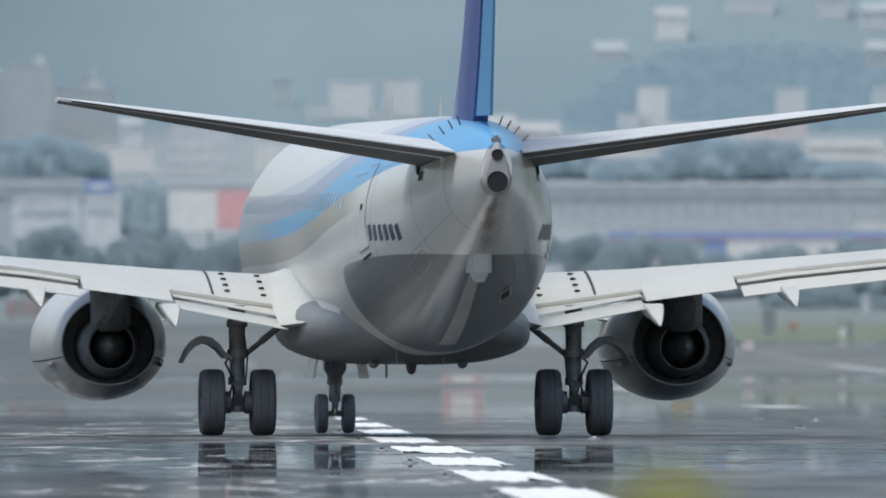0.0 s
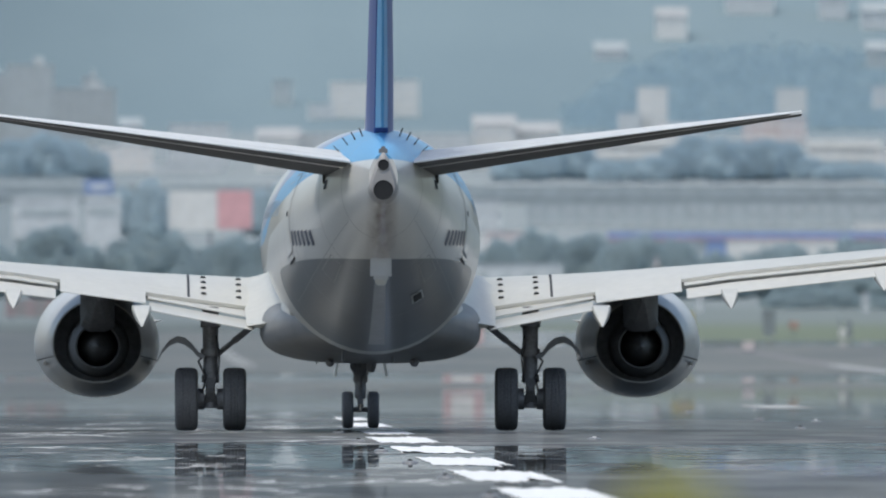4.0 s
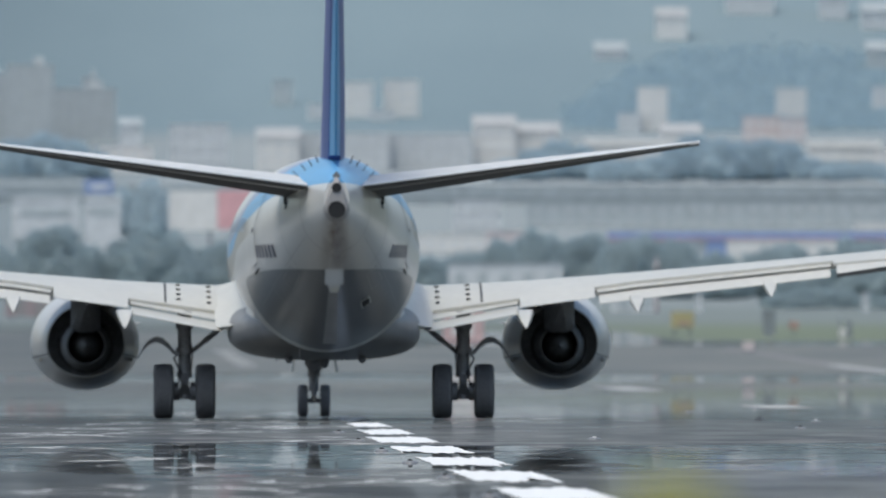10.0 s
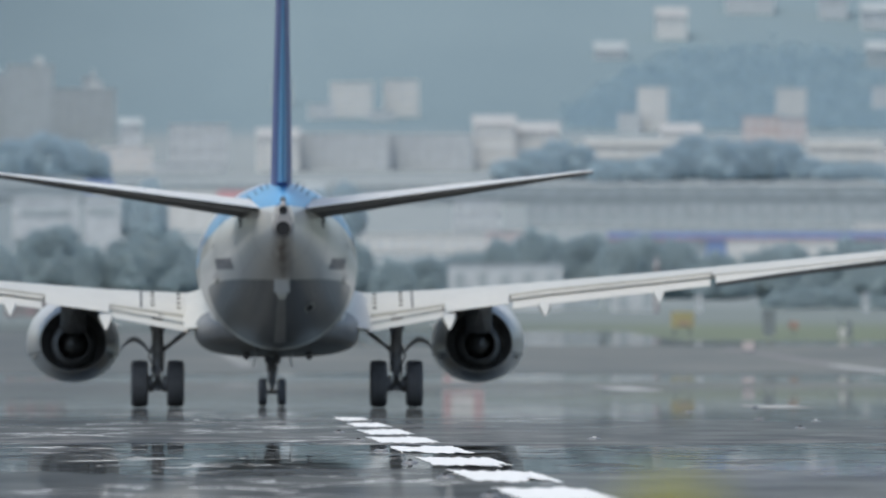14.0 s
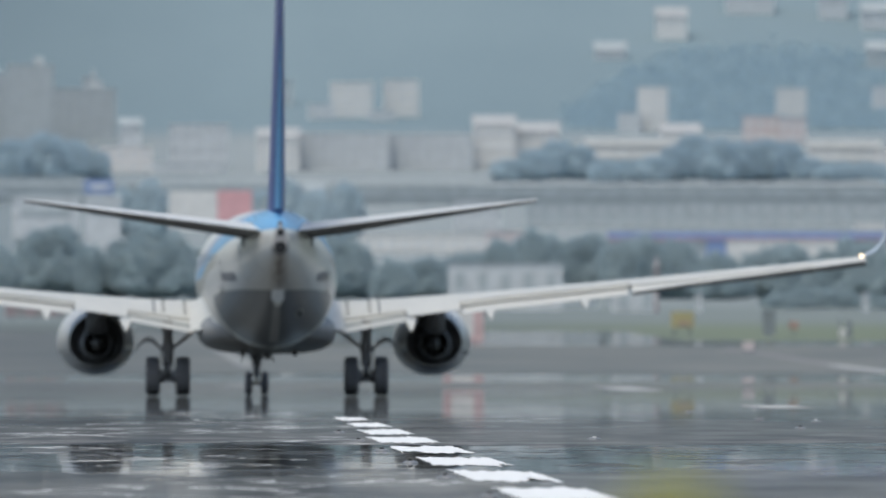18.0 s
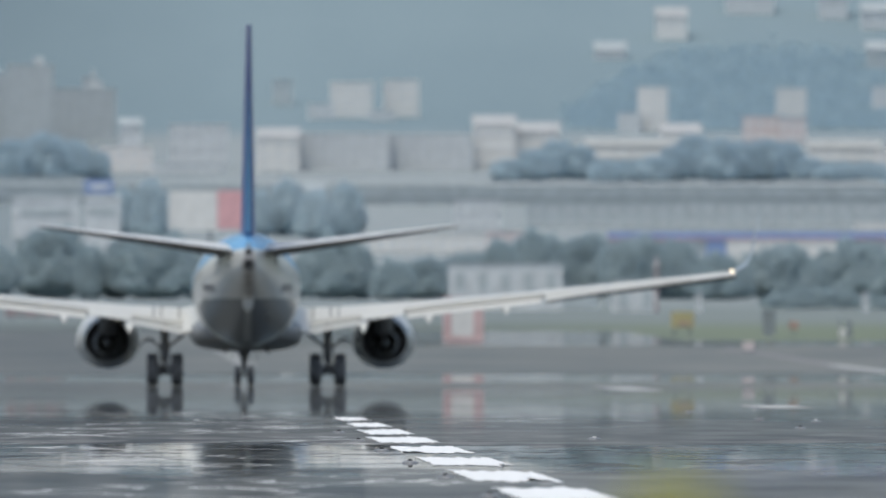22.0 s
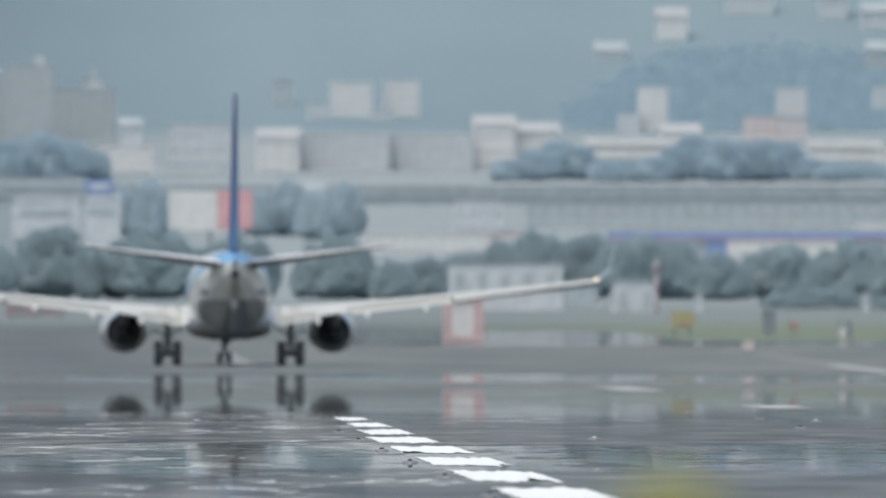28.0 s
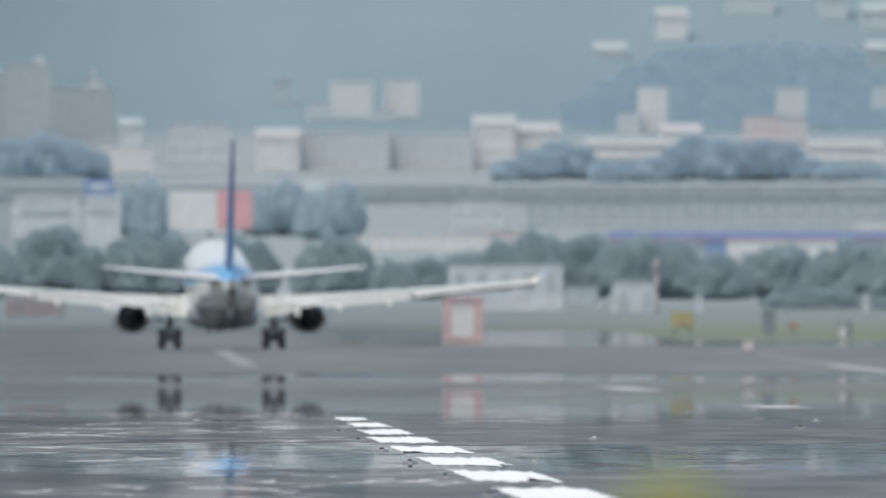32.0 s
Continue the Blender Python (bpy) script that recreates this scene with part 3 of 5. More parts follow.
    gear = part("main_gear", bm, M_GEAR, airliner, "dark steel main landing gear leg")
    part("piston", tube(B(), (gx, 0, 0.5), (gx, 0, 0.9), 0.085, 0.085, 16), M_CHROME, gear, "chrome shock piston")
    bm = tube(B(), (gx - 0.62, 0, 0.565), (gx + 0.62, 0, 0.565), 0.075, 0.075, 14)
    tube(bm, (gx, 0, 0.40), (gx, 0, 0.62), 0.13, 0.12, 14)
    part("axle", bm, M_GEAR, gear)
    bm = B()
    for z0, z1, y1 in ((0.95, 0.74, -0.34), (0.52, 0.74, -0.34)):
        loft(bm, [[Vector((gx + sx * w, y, z + d)) for sx, d in ((-1, -0.03), (1, -0.03), (1, 0.03), (-1, 0.03))] for y, z, w in ((-0.1, z0, 0.12), (y1, z1, 0.05))])
    part("torque_link", bm, M_GEAR, gear)
    part("side_brace", tube(tube(B(), (gx - side * 0.08, 0.05, 1.33), (gx - side * 0.42, 0.12, 1.6), 0.05, 0.045), (gx - side * 0.42, 0.12, 1.6), (gx - side * 0.82, 0.2, 1.92), 0.06, 0.05), M_GEAR, gear)
    part("drag_brace", tube(B(), (gx, 0.1, 1.4), (gx, 0.9, 2.05), 0.05, 0.05), M_GEAR, gear)
    bm = bent(B(), [(gx + side * 0.1, -0.12, 1.36), (gx + side * 0.22, -0.16, 1.24), (gx + side * 0.08, -0.18, 0.95), (gx + side * 0.14, -0.2, 0.7)], 0.018, 8)
    bent(bm, [(gx - side * 0.11, -0.12, 1.7), (gx - side * 0.16, -0.16, 1.3), (gx - side * 0.12, -0.18, 0.85)], 0.016, 8)
    part("brake_hose", bm, M_SEAL, gear)
    # curved strut door, seen on edge
    rings = []
    for dx, z, w in ((0.10, 1.32, 0.03), (0.22, 1.36, 0.05), (0.33, 1.50, 0.06), (0.46, 1.60, 0.065), (0.60, 1.63, 0.06), (0.74, 1.56, 0.05), (0.86, 1.42, 0.035), (0.95, 1.24, 0.012)):
        rings.append([Vector((gx + side * dx, y, z + d * w)) for y, d in ((-0.35, -1), (-0.35, 1), (0.75, 1), (0.75, -1))])
    part("strut_door", loft(B(), rings), M_STRUTDOOR, gear, "curved dark grey gear door")
    for off in (-0.43, 0.43):
        cx = gx + off
        prof = [(-0.13, 0.27), (-0.175, 0.34), (-0.205, 0.44), (-0.2, 0.50), (-0.165, 0.547), (-0.10, 0.563), (-0.07, 0.563), (-0.064, 0.552), (-0.056, 0.552), (-0.05, 0.565), (-0.006, 0.566), (-0.003, 0.555),
                (0.003, 0.555), (0.006, 0.566), (0.05, 0.565), (0.056, 0.552), (0.064, 0.552), (0.07, 0.563), (0.10, 0.563), (0.165, 0.547), (0.2, 0.50), (0.205, 0.44), (0.175, 0.34), (0.13, 0.27)]
        tyre = part("tyre", turned(B(), prof, (0, 0, 0), "X", 48), M_RUBBER, gear, "black grooved rubber tyre")
        bm = turned(B(), [(-0.15, 0.05), (-0.15, 0.16), (-0.12, 0.27), (0.12, 0.27), (0.15, 0.16), (0.15, 0.05)], (0, 0, 0), "X", 28, ends=True)
        WHEELS.append((0.565, (cx, 0, 0.565), (tyre, part("wheel_hub", bm, M_HUB, gear))))
        part("brake_pack", turned(B(), [(-0.09, 0.08), (-0.09, 0.19), (0.09, 0.19), (0.09, 0.08)], (gx + off * 0.48, 0, 0.565), "X", 24, ends=True), M_GEAR, gear)

    # tailplane and elevator
    def tail_ring(u, c0, c1, w):
        x = 0.35 + 6.9 * u
        le, te = -13.7 - 4.85 * u, -17.35 - 2.55 * u
        z = 4.66 + 0.90 * u
        th = (0.25 * (1 - u) + 0.05 * u) * w
        f = lambda c: th * (c / 0.3) ** 0.6 if c < 0.3 else th * max(0.06, 1 - (c - 0.3) / 0.72)
        cs = [c0 + (c1 - c0) * i / 7 for i in range(8)]
        pt = lambda c, s: Vector((side * x, le + (te - le) * c, z + s * f(c) + (c - 0.6) * (le - te) * 0.018))
        return [pt(c, 1) for c in cs] + [pt(c, -1) for c in reversed(cs[1:])]
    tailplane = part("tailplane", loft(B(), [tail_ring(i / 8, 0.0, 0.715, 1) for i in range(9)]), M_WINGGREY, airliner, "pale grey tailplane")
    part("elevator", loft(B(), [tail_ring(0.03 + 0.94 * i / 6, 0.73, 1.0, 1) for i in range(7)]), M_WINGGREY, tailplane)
    # downward faces: grey paint with the underside's shade put into the colour
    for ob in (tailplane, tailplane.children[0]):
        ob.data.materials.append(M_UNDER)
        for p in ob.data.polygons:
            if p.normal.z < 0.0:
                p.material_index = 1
    part("root_seal", box(B(), (side * 1.0, -15.0, 4.52), (0.022, 0.4, 0.34), 0.005), M_SEAL, tailplane)

    # cabin windows, door, lettering, small fins by the tail
    for i in range(44):
        y = 13.6 - 0.508 * i
        d = 180 - math.degrees(math.acos(min(1, (3.95 - body(y)[0]) / body(y)[2])))
        part("cabin_window", patch(B(), y - 0.09, y + 0.09, side * (d - 4.4), side * (d + 4.4), 0.005, 1, 2), M_GLASS, airliner)
    for y, d0, d1 in ((-10.7, 74, 122), (14.9, 72, 120)):
        door = part("cabin_door", patch(B(), y - 0.42, y + 0.42, side * d0, side * d1, 0.006, 3, 8), M_LIVERY, airliner, "painted cabin door with a thin dark outline")
        for a in (-0.44, 0.44):
            part("door_seam", patch(B(), y + a - 0.008, y + a + 0.008, side * (d0 - 0.5), side * (d1 + 0.5), 0.010, 1, 8), M_SEAM, door)
        for d in (d0, d1):
            part("door_seam", patch(B(), y - 0.44, y + 0.44, side * (d - 0.5), side * (d + 0.5), 0.010, 3, 1), M_SEAM, door)
        part("door_handle", patch(B(), y - 0.12, y + 0.10, side * 96, side * 99, 0.016, 1, 1), M_SEAL, door)
        part("door_sill", patch(B(), y - 0.5, y + 0.3, side * (d0 - 5), side * (d0 - 3.5), 0.014, 2, 1), M_SEAL, door)
    for i in range(6):
        y = -11.3 - 0.40 * i
        part("marking_bar", patch(B(), y, y - 0.26, side * level(y, 3.26), side * level(y, 3.52), 0.006, 2, 2), M_LETTER, airliner)
    for d, y in ((160, -15.5), (152, -15.45), (143.5, -15.35), (134, -15.2), (122, -14.7)):
        p, q = skin(y, side * d, -0.02), skin(y, side * d, 0.15)
        bm = loft(B(), [[p + Vector((0, 0.16, 0)), p + Vector((0.016, 0, 0)), p - Vector((0, 0.11, 0)), p - Vector((0.012, 0, 0))],
                        [q + Vector((0, 0.0, 0)), q + Vector((0.012, -0.04, 0)), q - Vector((0, 0.11, 0)), q - Vector((0.012, 0.04, 0))]])
        part("vortex_generator", bm, M_SEAL, airliner)
    part("static_port", patch(B(), -15.2, -15.5, side * 96, side * 104, 0.008, 1, 1), M_SEAL, airliner)
    part("static_port", patch(B(), -16.1, -16.3, side * 112, side * 119, 0.008, 1, 1), M_SEAL, airliner)

# fin with fillet and rudder
def fin_ring(z, c0, c1):
    u = (z - 5.0) / 7.5
    le = -12.0 - 6.2 * u + (1.9 * max(0, 1 - u / 0.22) ** 1.6)
    te = -17.75 - 2.35 * u
    th = 0.26 * (1 - u) + 0.10 * u
    cs = [c0 + (c1 - c0) * i / 7 for i in range(8)]
    f = lambda c: th * (c / 0.3) ** 0.55 if c < 0.3 else th * max(0.10, 1 - (c - 0.3) / 0.76)
    pt = lambda c, s: Vector((s * f(c), le + (te - le) * c, z))
    return [pt(c, 1) for c in cs] + [pt(c, -1) for c in reversed(cs[1:])]


zs = [5.0, 5.25, 5.5, 5.8, 6.2, 6.7, 7.5, 8.5, 9.5, 10.5, 11.5, 12.3, 12.5]
fin = part("fin", loft(B(), [fin_ring(z, 0.0, 0.69) for z in zs]), M_FIN, airliner, "dark blue fin with light-blue corner")
part("rudder", loft(B(), [fin_ring(z, 0.70, 1.0) for z in [5.32] + zs[2:-1] + [12.46]]), M_FIN, fin, "blue rudder")
part("static_wick", tube(B(), (0, -20.1, 12.2), (0, -20.45, 12.15), 0.012, 0.005, 6), M_SEAL, fin)

# tail cone
rings = []
for y, k in ((-18.75, 1.08), (-18.95, 1.0), (-19.08, 0.86), (-19.10, 0.80)):
    ring = []
    for i in range(32):
        a = i * math.tau / 32
        wide = 0.25 if math.sin(a) < 0 else 0.25 - 0.11 * math.sin(a)
        ring.append(Vector((wide * k * math.cos(a), y, 4.27 + k * (0.29 if math.sin(a) < 0 else 0.60) * math.sin(a))))
    rings.append(ring)
tail = part("tail_cone", loft(B(), rings), M_TAILCONE, airliner, "grey tail cone with dark exhaust opening")
# black discs on a closed cap: the openings' inner shade put into the colour
part("exhaust_opening", turned(B(), [(-19.108, 0.001), (-19.108, 0.165), (-19.12, 0.172), (-19.0, 0.18)], (0, 0, 4.22), n=24), M_HOLE, tail, "flat black disc for the exhaust opening")
part("air_outlet", turned(B(), [(-19.108, 0.001), (-19.108, 0.085), (-19.12, 0.095), (-19.0, 0.10)], (0, 0, 4.66), n=20), M_HOLE, tail)
part("lamp_housing", box(B(), (0, -18.75, 4.90), (0.15, 0.35, 0.16), 0.04), M_STRUTDOOR, tail)
part("tail_skid", box(B(), (0, -15.3, 2.90), (0.37, 0.8, 0.46), 0.06), M_NACELLE, airliner, "pale tail skid")
part("skid_shoe", box(B(), (0, -15.35, 2.64), (0.2, 0.4, 0.13), 0.03), M_WHITE, airliner)
part("belly_strip", patch(B(), -14.6, -8.6, -4.6, 4.6, 0.006, 12, 3), M_STRIP, airliner, "pale strip along the belly")
part("outflow_valve", patch(B(), -12.1, -12.75, 24, 33, 0.012, 1, 2), M_WINGGREY, airliner)
part("outflow_valve", patch(B(), -12.17, -12.68, 25.2, 31.8, 0.02, 1, 2), M_SEAL, airliner, "dark valve opening")
for y, z, h in ((3.0, 5.36, 0.42), (-7.4, 5.33, 0.38), (8.0, 5.36, 0.3)):
    part("blade_antenna", loft(B(), [[Vector((s * w, y + d - k * 0.12, z + k * h - 0.02)) for s, d in ((0, 0.16 - 0.06 * k), (1, 0), (0, -0.14 + 0.02 * k), (-1, 0))] for k, w in ((0, 0.02), (1, 0.012))]), M_WHITE, airliner)
for x, y, z, h in ((0.0, 4.2, 1.2, 0.26), (0.35, -3.4, 1.4, 0.24), (-0.9, 6.4, 1.36, 0.22), (0.85, 6.4, 1.36, 0.22), (-0.55, -5.0, 1.45, 0.25)):
    part("drain_mast", loft(B(), [[Vector((x + s * 0.02, y + d - k * 0.1, z - k * h + 0.04)) for s, d in ((0, 0.1), (1, 0), (0, -0.1), (-1, 0))] for k in (0, 1)]), M_GEAR, airliner)
for x in (-0.75, 0.75):
    part("landing_lamp", turned(B(), [(-2.9, 0.02), (-2.85, 0.075), (-2.6, 0.085), (-2.5, 0.03)], (x, 0, 1.225), n=14, ends=True), M_GEAR, airliner)

# nose gear
bm = tube(B(), (0, 15.6, 0.55), (0, 15.5, 1.9), 0.10, 0.12, 16)
loft(bm, [[Vector((sx * w, 15.55 + sy * 0.16, z)) for sx, sy in ((-1, -0.6), (-0.6, -1), (0.6, -1), (1, -0.6), (1, 0.6), (0.6, 1), (-0.6, 1), (-1, 0.6))] for z, w in ((0.98, 0.11), (1.10, 0.19), (1.35, 0.20), (1.75, 0.18))])
tube(bm, (0.0, 15.42, 0.45), (0.0, 15.36, 0.72), 0.05, 0.06, 10)
tube(bm, (0.0, 15.36, 0.72), (0.0, 15.45, 0.98), 0.06, 0.05, 10)
tube(bm, (0, 15.6, 0.85), (0, 15.58, 1.0), 0.14, 0.13, 16)
tube(bm, (-0.26, 15.55, 1.35), (0.26, 15.55, 1.35), 0.06, 0.06, 12)
nose_gear = part("nose_gear", bm, M_GEAR, airliner, "dark steel nose landing gear leg")
part("axle", tube(B(), (-0.3, 15.6, 0.345), (0.3, 15.6, 0.345), 0.05), M_GEAR, nose_gear)
part("piston", tube(B(), (0, 15.6, 0.33), (0, 15.6, 0.6), 0.055), M_CHROME, nose_gear)
part("drag_brace", tube(B(), (0, 15.6, 1.1), (0, 14.4, 1.6), 0.05), M_GEAR, nose_gear)
for side in (-1, 1):
    prof = [(-0.07, 0.18), (-0.1, 0.24), (-0.105, 0.29), (-0.08, 0.33), (-0.04, 0.342), (0.04, 0.342), (0.08, 0.33), (0.105, 0.29), (0.1, 0.24), (0.07, 0.18)]
    tyre = part("tyre", turned(B(), prof, (0, 0, 0), "X", 36), M_RUBBER, nose_gear, "black rubber nose tyre")
    hub = part("wheel_hub", turned(B(), [(-0.07, 0.04), (-0.06, 0.18), (0.06, 0.18), (0.07, 0.04)], (0, 0, 0), "X", 20, ends=True), M_HUB, nose_gear)
    WHEELS.append((0.343, (side * 0.235, 15.6, 0.343), (tyre, hub)))
    bm = loft(B(), [[Vector((side * (0.36 + 0.10 * k), 14.2 + d, 1.5 - 0.55 * k)) for d in (0, 1.9)] + [Vector((side * (0.39 + 0.10 * k), 14.2 + d, 1.5 - 0.55 * k)) for d in (1.9, 0)] for k in (0, 0.4, 1)])
    part("gear_door", bm, M_WHITE, nose_gear)

# lamps that flash by turning: the bright side faces aft for a moment only
part("beacon_base", turned(B(), [(-0.10, 0.01), (-0.09, 0.05), (-0.03, 0.08), (0.1, 0.10)], (0, -1.2, 1.14), "Z", 20, ends=True), M_GEAR, airliner, "belly beacon housing")
beacon = part("beacon_lamp", box(box(B(), (0, -0.12, -0.17), (0.15, 0.02, 0.13), 0.008), (0, 0, -0.06), (0.03, 0.03, 0.2), 0.01), M_SEAL, airliner)
beacon.data.materials.append(M_BEACON)
strobe = part("strobe_lamp", box(turned(B(), [(-0.13, 0.002), (-0.13, 0.105), (-0.10, 0.115), (-0.09, 0.02)], (0, 0, 0.22), n=20, ends=True), (0, 0.02, 0.06), (0.04, 0.04, 0.2), 0.01), M_SEAL, airliner)
strobe.data.materials.append(M_STROBE)
for ob, near in ((beacon, -0.125), (strobe, -0.125)):
    for p in ob.data.polygons:
        if p.center.y < near and abs(p.normal.y) > 0.9:
            p.material_index = 1

# skin seams on the rear fuselage and round the tail hatch
for y in (-8.9, -11.6, -14.7, -16.8):
    part("skin_seam", patch(B(), y, y - 0.018, 0, 360, 0.004, 1, 40), M_SEAM, airliner)
for side in (-1, 1):
    for d in (52, 118):
        part("skin_seam", patch(B(), -8.9, -16.7, side * d, side * (d + 0.4), 0.004, 12, 1), M_SEAM, airliner)
    for d in (36, 48):
        part("hatch_seam", patch(B(), -13.0, -14.3, side * d, side * (d + 0.7), 0.007, 3, 1), M_SEAM, airliner)
    for y in (-13.0, -14.3):
        part("hatch_seam", patch(B(), y, y - 0.025, side * 36, side * 48, 0.007, 1, 3), M_SEAM, airliner)


# ---- runway markings and lights ----
for i in range(8):
    y0 = 362 + 50.5 * i
    # far stripes cut on the left to fit the view through mirage
    narrowed = (0, 0, 0, 0, 0.05, 0.2, 0.35, 0.4)[i]
    bm = strip(B(), RUNWAY_X - 0.5 + narrowed, RUNWAY_X + 0.5, y0, y0 + 31, 0.006, 1.2, 30)
    # edges and ends made ragged to imitate heat shimmer
    for v in bm.verts:
        v.co.x += 0.07 * noise.noise(v.co * 0.6) + 0.05 * noise.noise(v.co * 3.1)
        if v.co.y < y0 + 0.1 or v.co.y > y0 + 30.9:
            v.co.y += 7.0 * noise.noise(v.co * 5.0) + 7.0 * noise.noise(v.co * 17.0)
    m = new("centreline_stripe", finish(bm, "centreline_stripe", M_PAINT))
    m.parent = runway
# far marks greyed: the mirage that dims them is put into the colour
M_MARK_GREY = material("greyed_paint", (0.40, 0.40, 0.39), 0.7, grain=1.5, amount=0.3)
M_FAINT = material("faint_paint", (0.31, 0.31, 0.30), 0.7, grain=1.5, amount=0.35)
edge = new("side_stripe", finish(strip(B(), 33.0, 33.9, 1530, 1660, 0.006, 20), "side_stripe", M_MARK_GREY))
edge.parent = runway
for i in range(6):
    y0 = 1640 + 50.5 * i
    bm = strip(B(), -0.42, 0.42, y0, y0 + 31, 0.006, 6, 4)
    for v in bm.verts:
        v.co.x += 6.1 - 0.00165 * (v.co.y - 1640) + 0.06 * noise.noise(v.co * 0.8)
    m = new("faded_centreline_stripe", finish(bm, "faded_centreline_stripe", M_FAINT))
    m.parent = runway
M_MARK_DIM = material("dimmed_paint", (0.20, 0.19, 0.185), 0.7, grain=1.5, amount=0.4)
for y0, y1 in ((1660, 1960),):
    edge = new("worn_side_stripe", finish(strip(B(), 33.0, 33.9, y0, y1, 0.006, 20), "worn_side_stripe", M_MARK_DIM))
    edge.parent = runway
for x, y0, y1 in ((16.0, 845, 880), (16.9, 1135, 1215)):
    m = new("touchdown_mark", finish(strip(B(), x - 0.65, x + 0.65, y0, y1, 0.006, 20), "touchdown_mark", M_MARK_GREY))
    m.parent = runway


def inset_light(x, y, mat):
    t = thing("runway_light", "low metal runway light set in the asphalt", "runway light", (x, y, rise(y)), "runway lights")
    part("rim", turned(B(), [(0.0, 0.11), (0.018, 0.10), (0.03, 0.07), (0.03, 0.01)], (0, 0, 0), "Z", 16, ends=True), M_GEAR, t)
    part("lens", box(B(), (0, -0.03, 0.035), (0.07, 0.06, 0.035), 0.01), mat, t)
    return t


M_CLEAR = material("clear_lens", (0.7, 0.7, 0.68), 0.2, grain=9, amount=0.1)
dark_light = inset_light(RUNWAY_X - 0.75, 372, M_SEAL)
for i in range(1, 6):
    copy_thing(dark_light, pose(RUNWAY_X - 0.75, 372 + 50.5 * i, 0.0))
clear_light = inset_light(7.85, 584, M_CLEAR)
for x, y in ((15.3, 852), (13.9, 707), (19.0, 780), (11.0, 500), (17.2, 640)):
    copy_thing(clear_light, pose(x, y, 0.0))
for x, y in ((12.9, 800), (13.2, 730), (12.6, 655), (20.1, 880)):
    copy_thing(dark_light, pose(x, y, 0.0))

# added paving, in place of the mirage that greys the grass here
taxiway = new("taxiway", finish(strip(B(), 34.7, 62, 1450, 2190, -0.005, 20, 2), "taxiway", M_RUNWAY))
tagged(taxiway, "grey asphalt strip added beside the runway in place of mirage", "taxiway", kind="structure")

# ---- town materials ----
# walls, roofs, panes and panels paled, low in contrast: haze put into them
M_WALL_WHITE = material("white_render", (0.70, 0.685, 0.655), 0.8, grain=1.5, amount=0.08)
M_WALL_PALE = material("pale_concrete", (0.60, 0.615, 0.62), 0.85, grain=1.5, amount=0.12)
M_WALL_WARM = material("cream_render", (0.72, 0.685, 0.655), 0.85, grain=1.5, amount=0.1)
M_WALL_TOWER = material("tower_concrete", (0.475, 0.50, 0.505), 0.9, grain=1.2, amount=0.12)
M_WALL_GREY = material("hazed_concrete", (0.455, 0.495, 0.505), 0.9, grain=1.2, amount=0.16)
M_WALL_ROSE = material("rose_tile", (0.60, 0.53, 0.52), 0.8, grain=1.5, amount=0.12)
M_ROOF = material("grey_roof", (0.33, 0.365, 0.38), 0.8, grain=1.5, amount=0.15)
M_ROOF_PALE = material("pale_roof", (0.36, 0.37, 0.375), 0.8, grain=1.5, amount=0.12)
M_PANE = material("window_panes", (0.64, 0.645, 0.64), 0.5, grain=2, amount=0.12)
M_PANE_PALE = material("pale_panes", (0.53, 0.55, 0.555), 0.4, grain=2, amount=0.1)
M_PANE_DARK = material("grey_panes", (0.42, 0.46, 0.47), 0.3, grain=2, amount=0.12)
M_BLUE = material("blue_cladding", (0.25, 0.33, 0.54), 0.5, grain=2, amount=0.1)
M_RED_PALE = material("pale_red_panel", (0.60, 0.43, 0.42), 0.7, grain=2, amount=0.2)
M_RED = material("red_panel", (0.68, 0.38, 0.39), 0.6, grain=2, amount=0.1)
M_BARRIER = material("muted_barrier_paint", (0.35, 0.28, 0.28), 0.7, grain=2, amount=0.15)
M_BARRIER_PALE = material("muted_pale_paint", (0.30, 0.28, 0.275), 0.7, grain=2, amount=0.15)
M_YELLOW = material("yellow_panel", (0.43, 0.375, 0.20), 0.6, grain=3, amount=0.12)
M_ORANGE = material("orange_paint", (0.42, 0.29, 0.24), 0.6, grain=3, amount=0.1)
M_DARKBOX = material("dark_painted_metal", (0.25, 0.275, 0.285), 0.6, grain=3, amount=0.15)
M_BARK = material("bark", (0.18, 0.20, 0.205), 0.95, grain=6, amount=0.3, bump=0.5)


def leaf_material(name, colour):
    """Thin leaves: part of the light passes through them."""
    m = material(name, colour, 0.9, grain=1.2, amount=0.15)
    nt = m.node_tree
    b = nt.nodes["Principled BSDF"]
    b.inputs["Specular IOR Level"].default_value = 0.1
    through_light = nt.nodes.new("ShaderNodeBsdfTranslucent")
    nt.links.new(b.inputs["Base Color"].links[0].from_socket, through_light.inputs["Color"])
    mix = nt.nodes.new("ShaderNodeMixShader")
    mix.inputs[0].default_value = 0.55
    nt.links.new(b.outputs[0], mix.inputs[1])
    nt.links.new(through_light.outputs[0], mix.inputs[2])
    nt.links.new(mix.outputs[0], nt.nodes["Material Output"].inputs["Surface"])
    return m


# leaf colours paled and blued for distance: the haze is in the base colour
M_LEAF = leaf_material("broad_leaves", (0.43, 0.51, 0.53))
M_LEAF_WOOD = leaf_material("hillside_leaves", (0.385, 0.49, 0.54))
M_LEAF_PALE = leaf_material("hazed_far_leaves", (0.53, 0.63, 0.68))
M_LEAF_HAZED = leaf_material("hazed_leaves", (0.56, 0.645, 0.68))


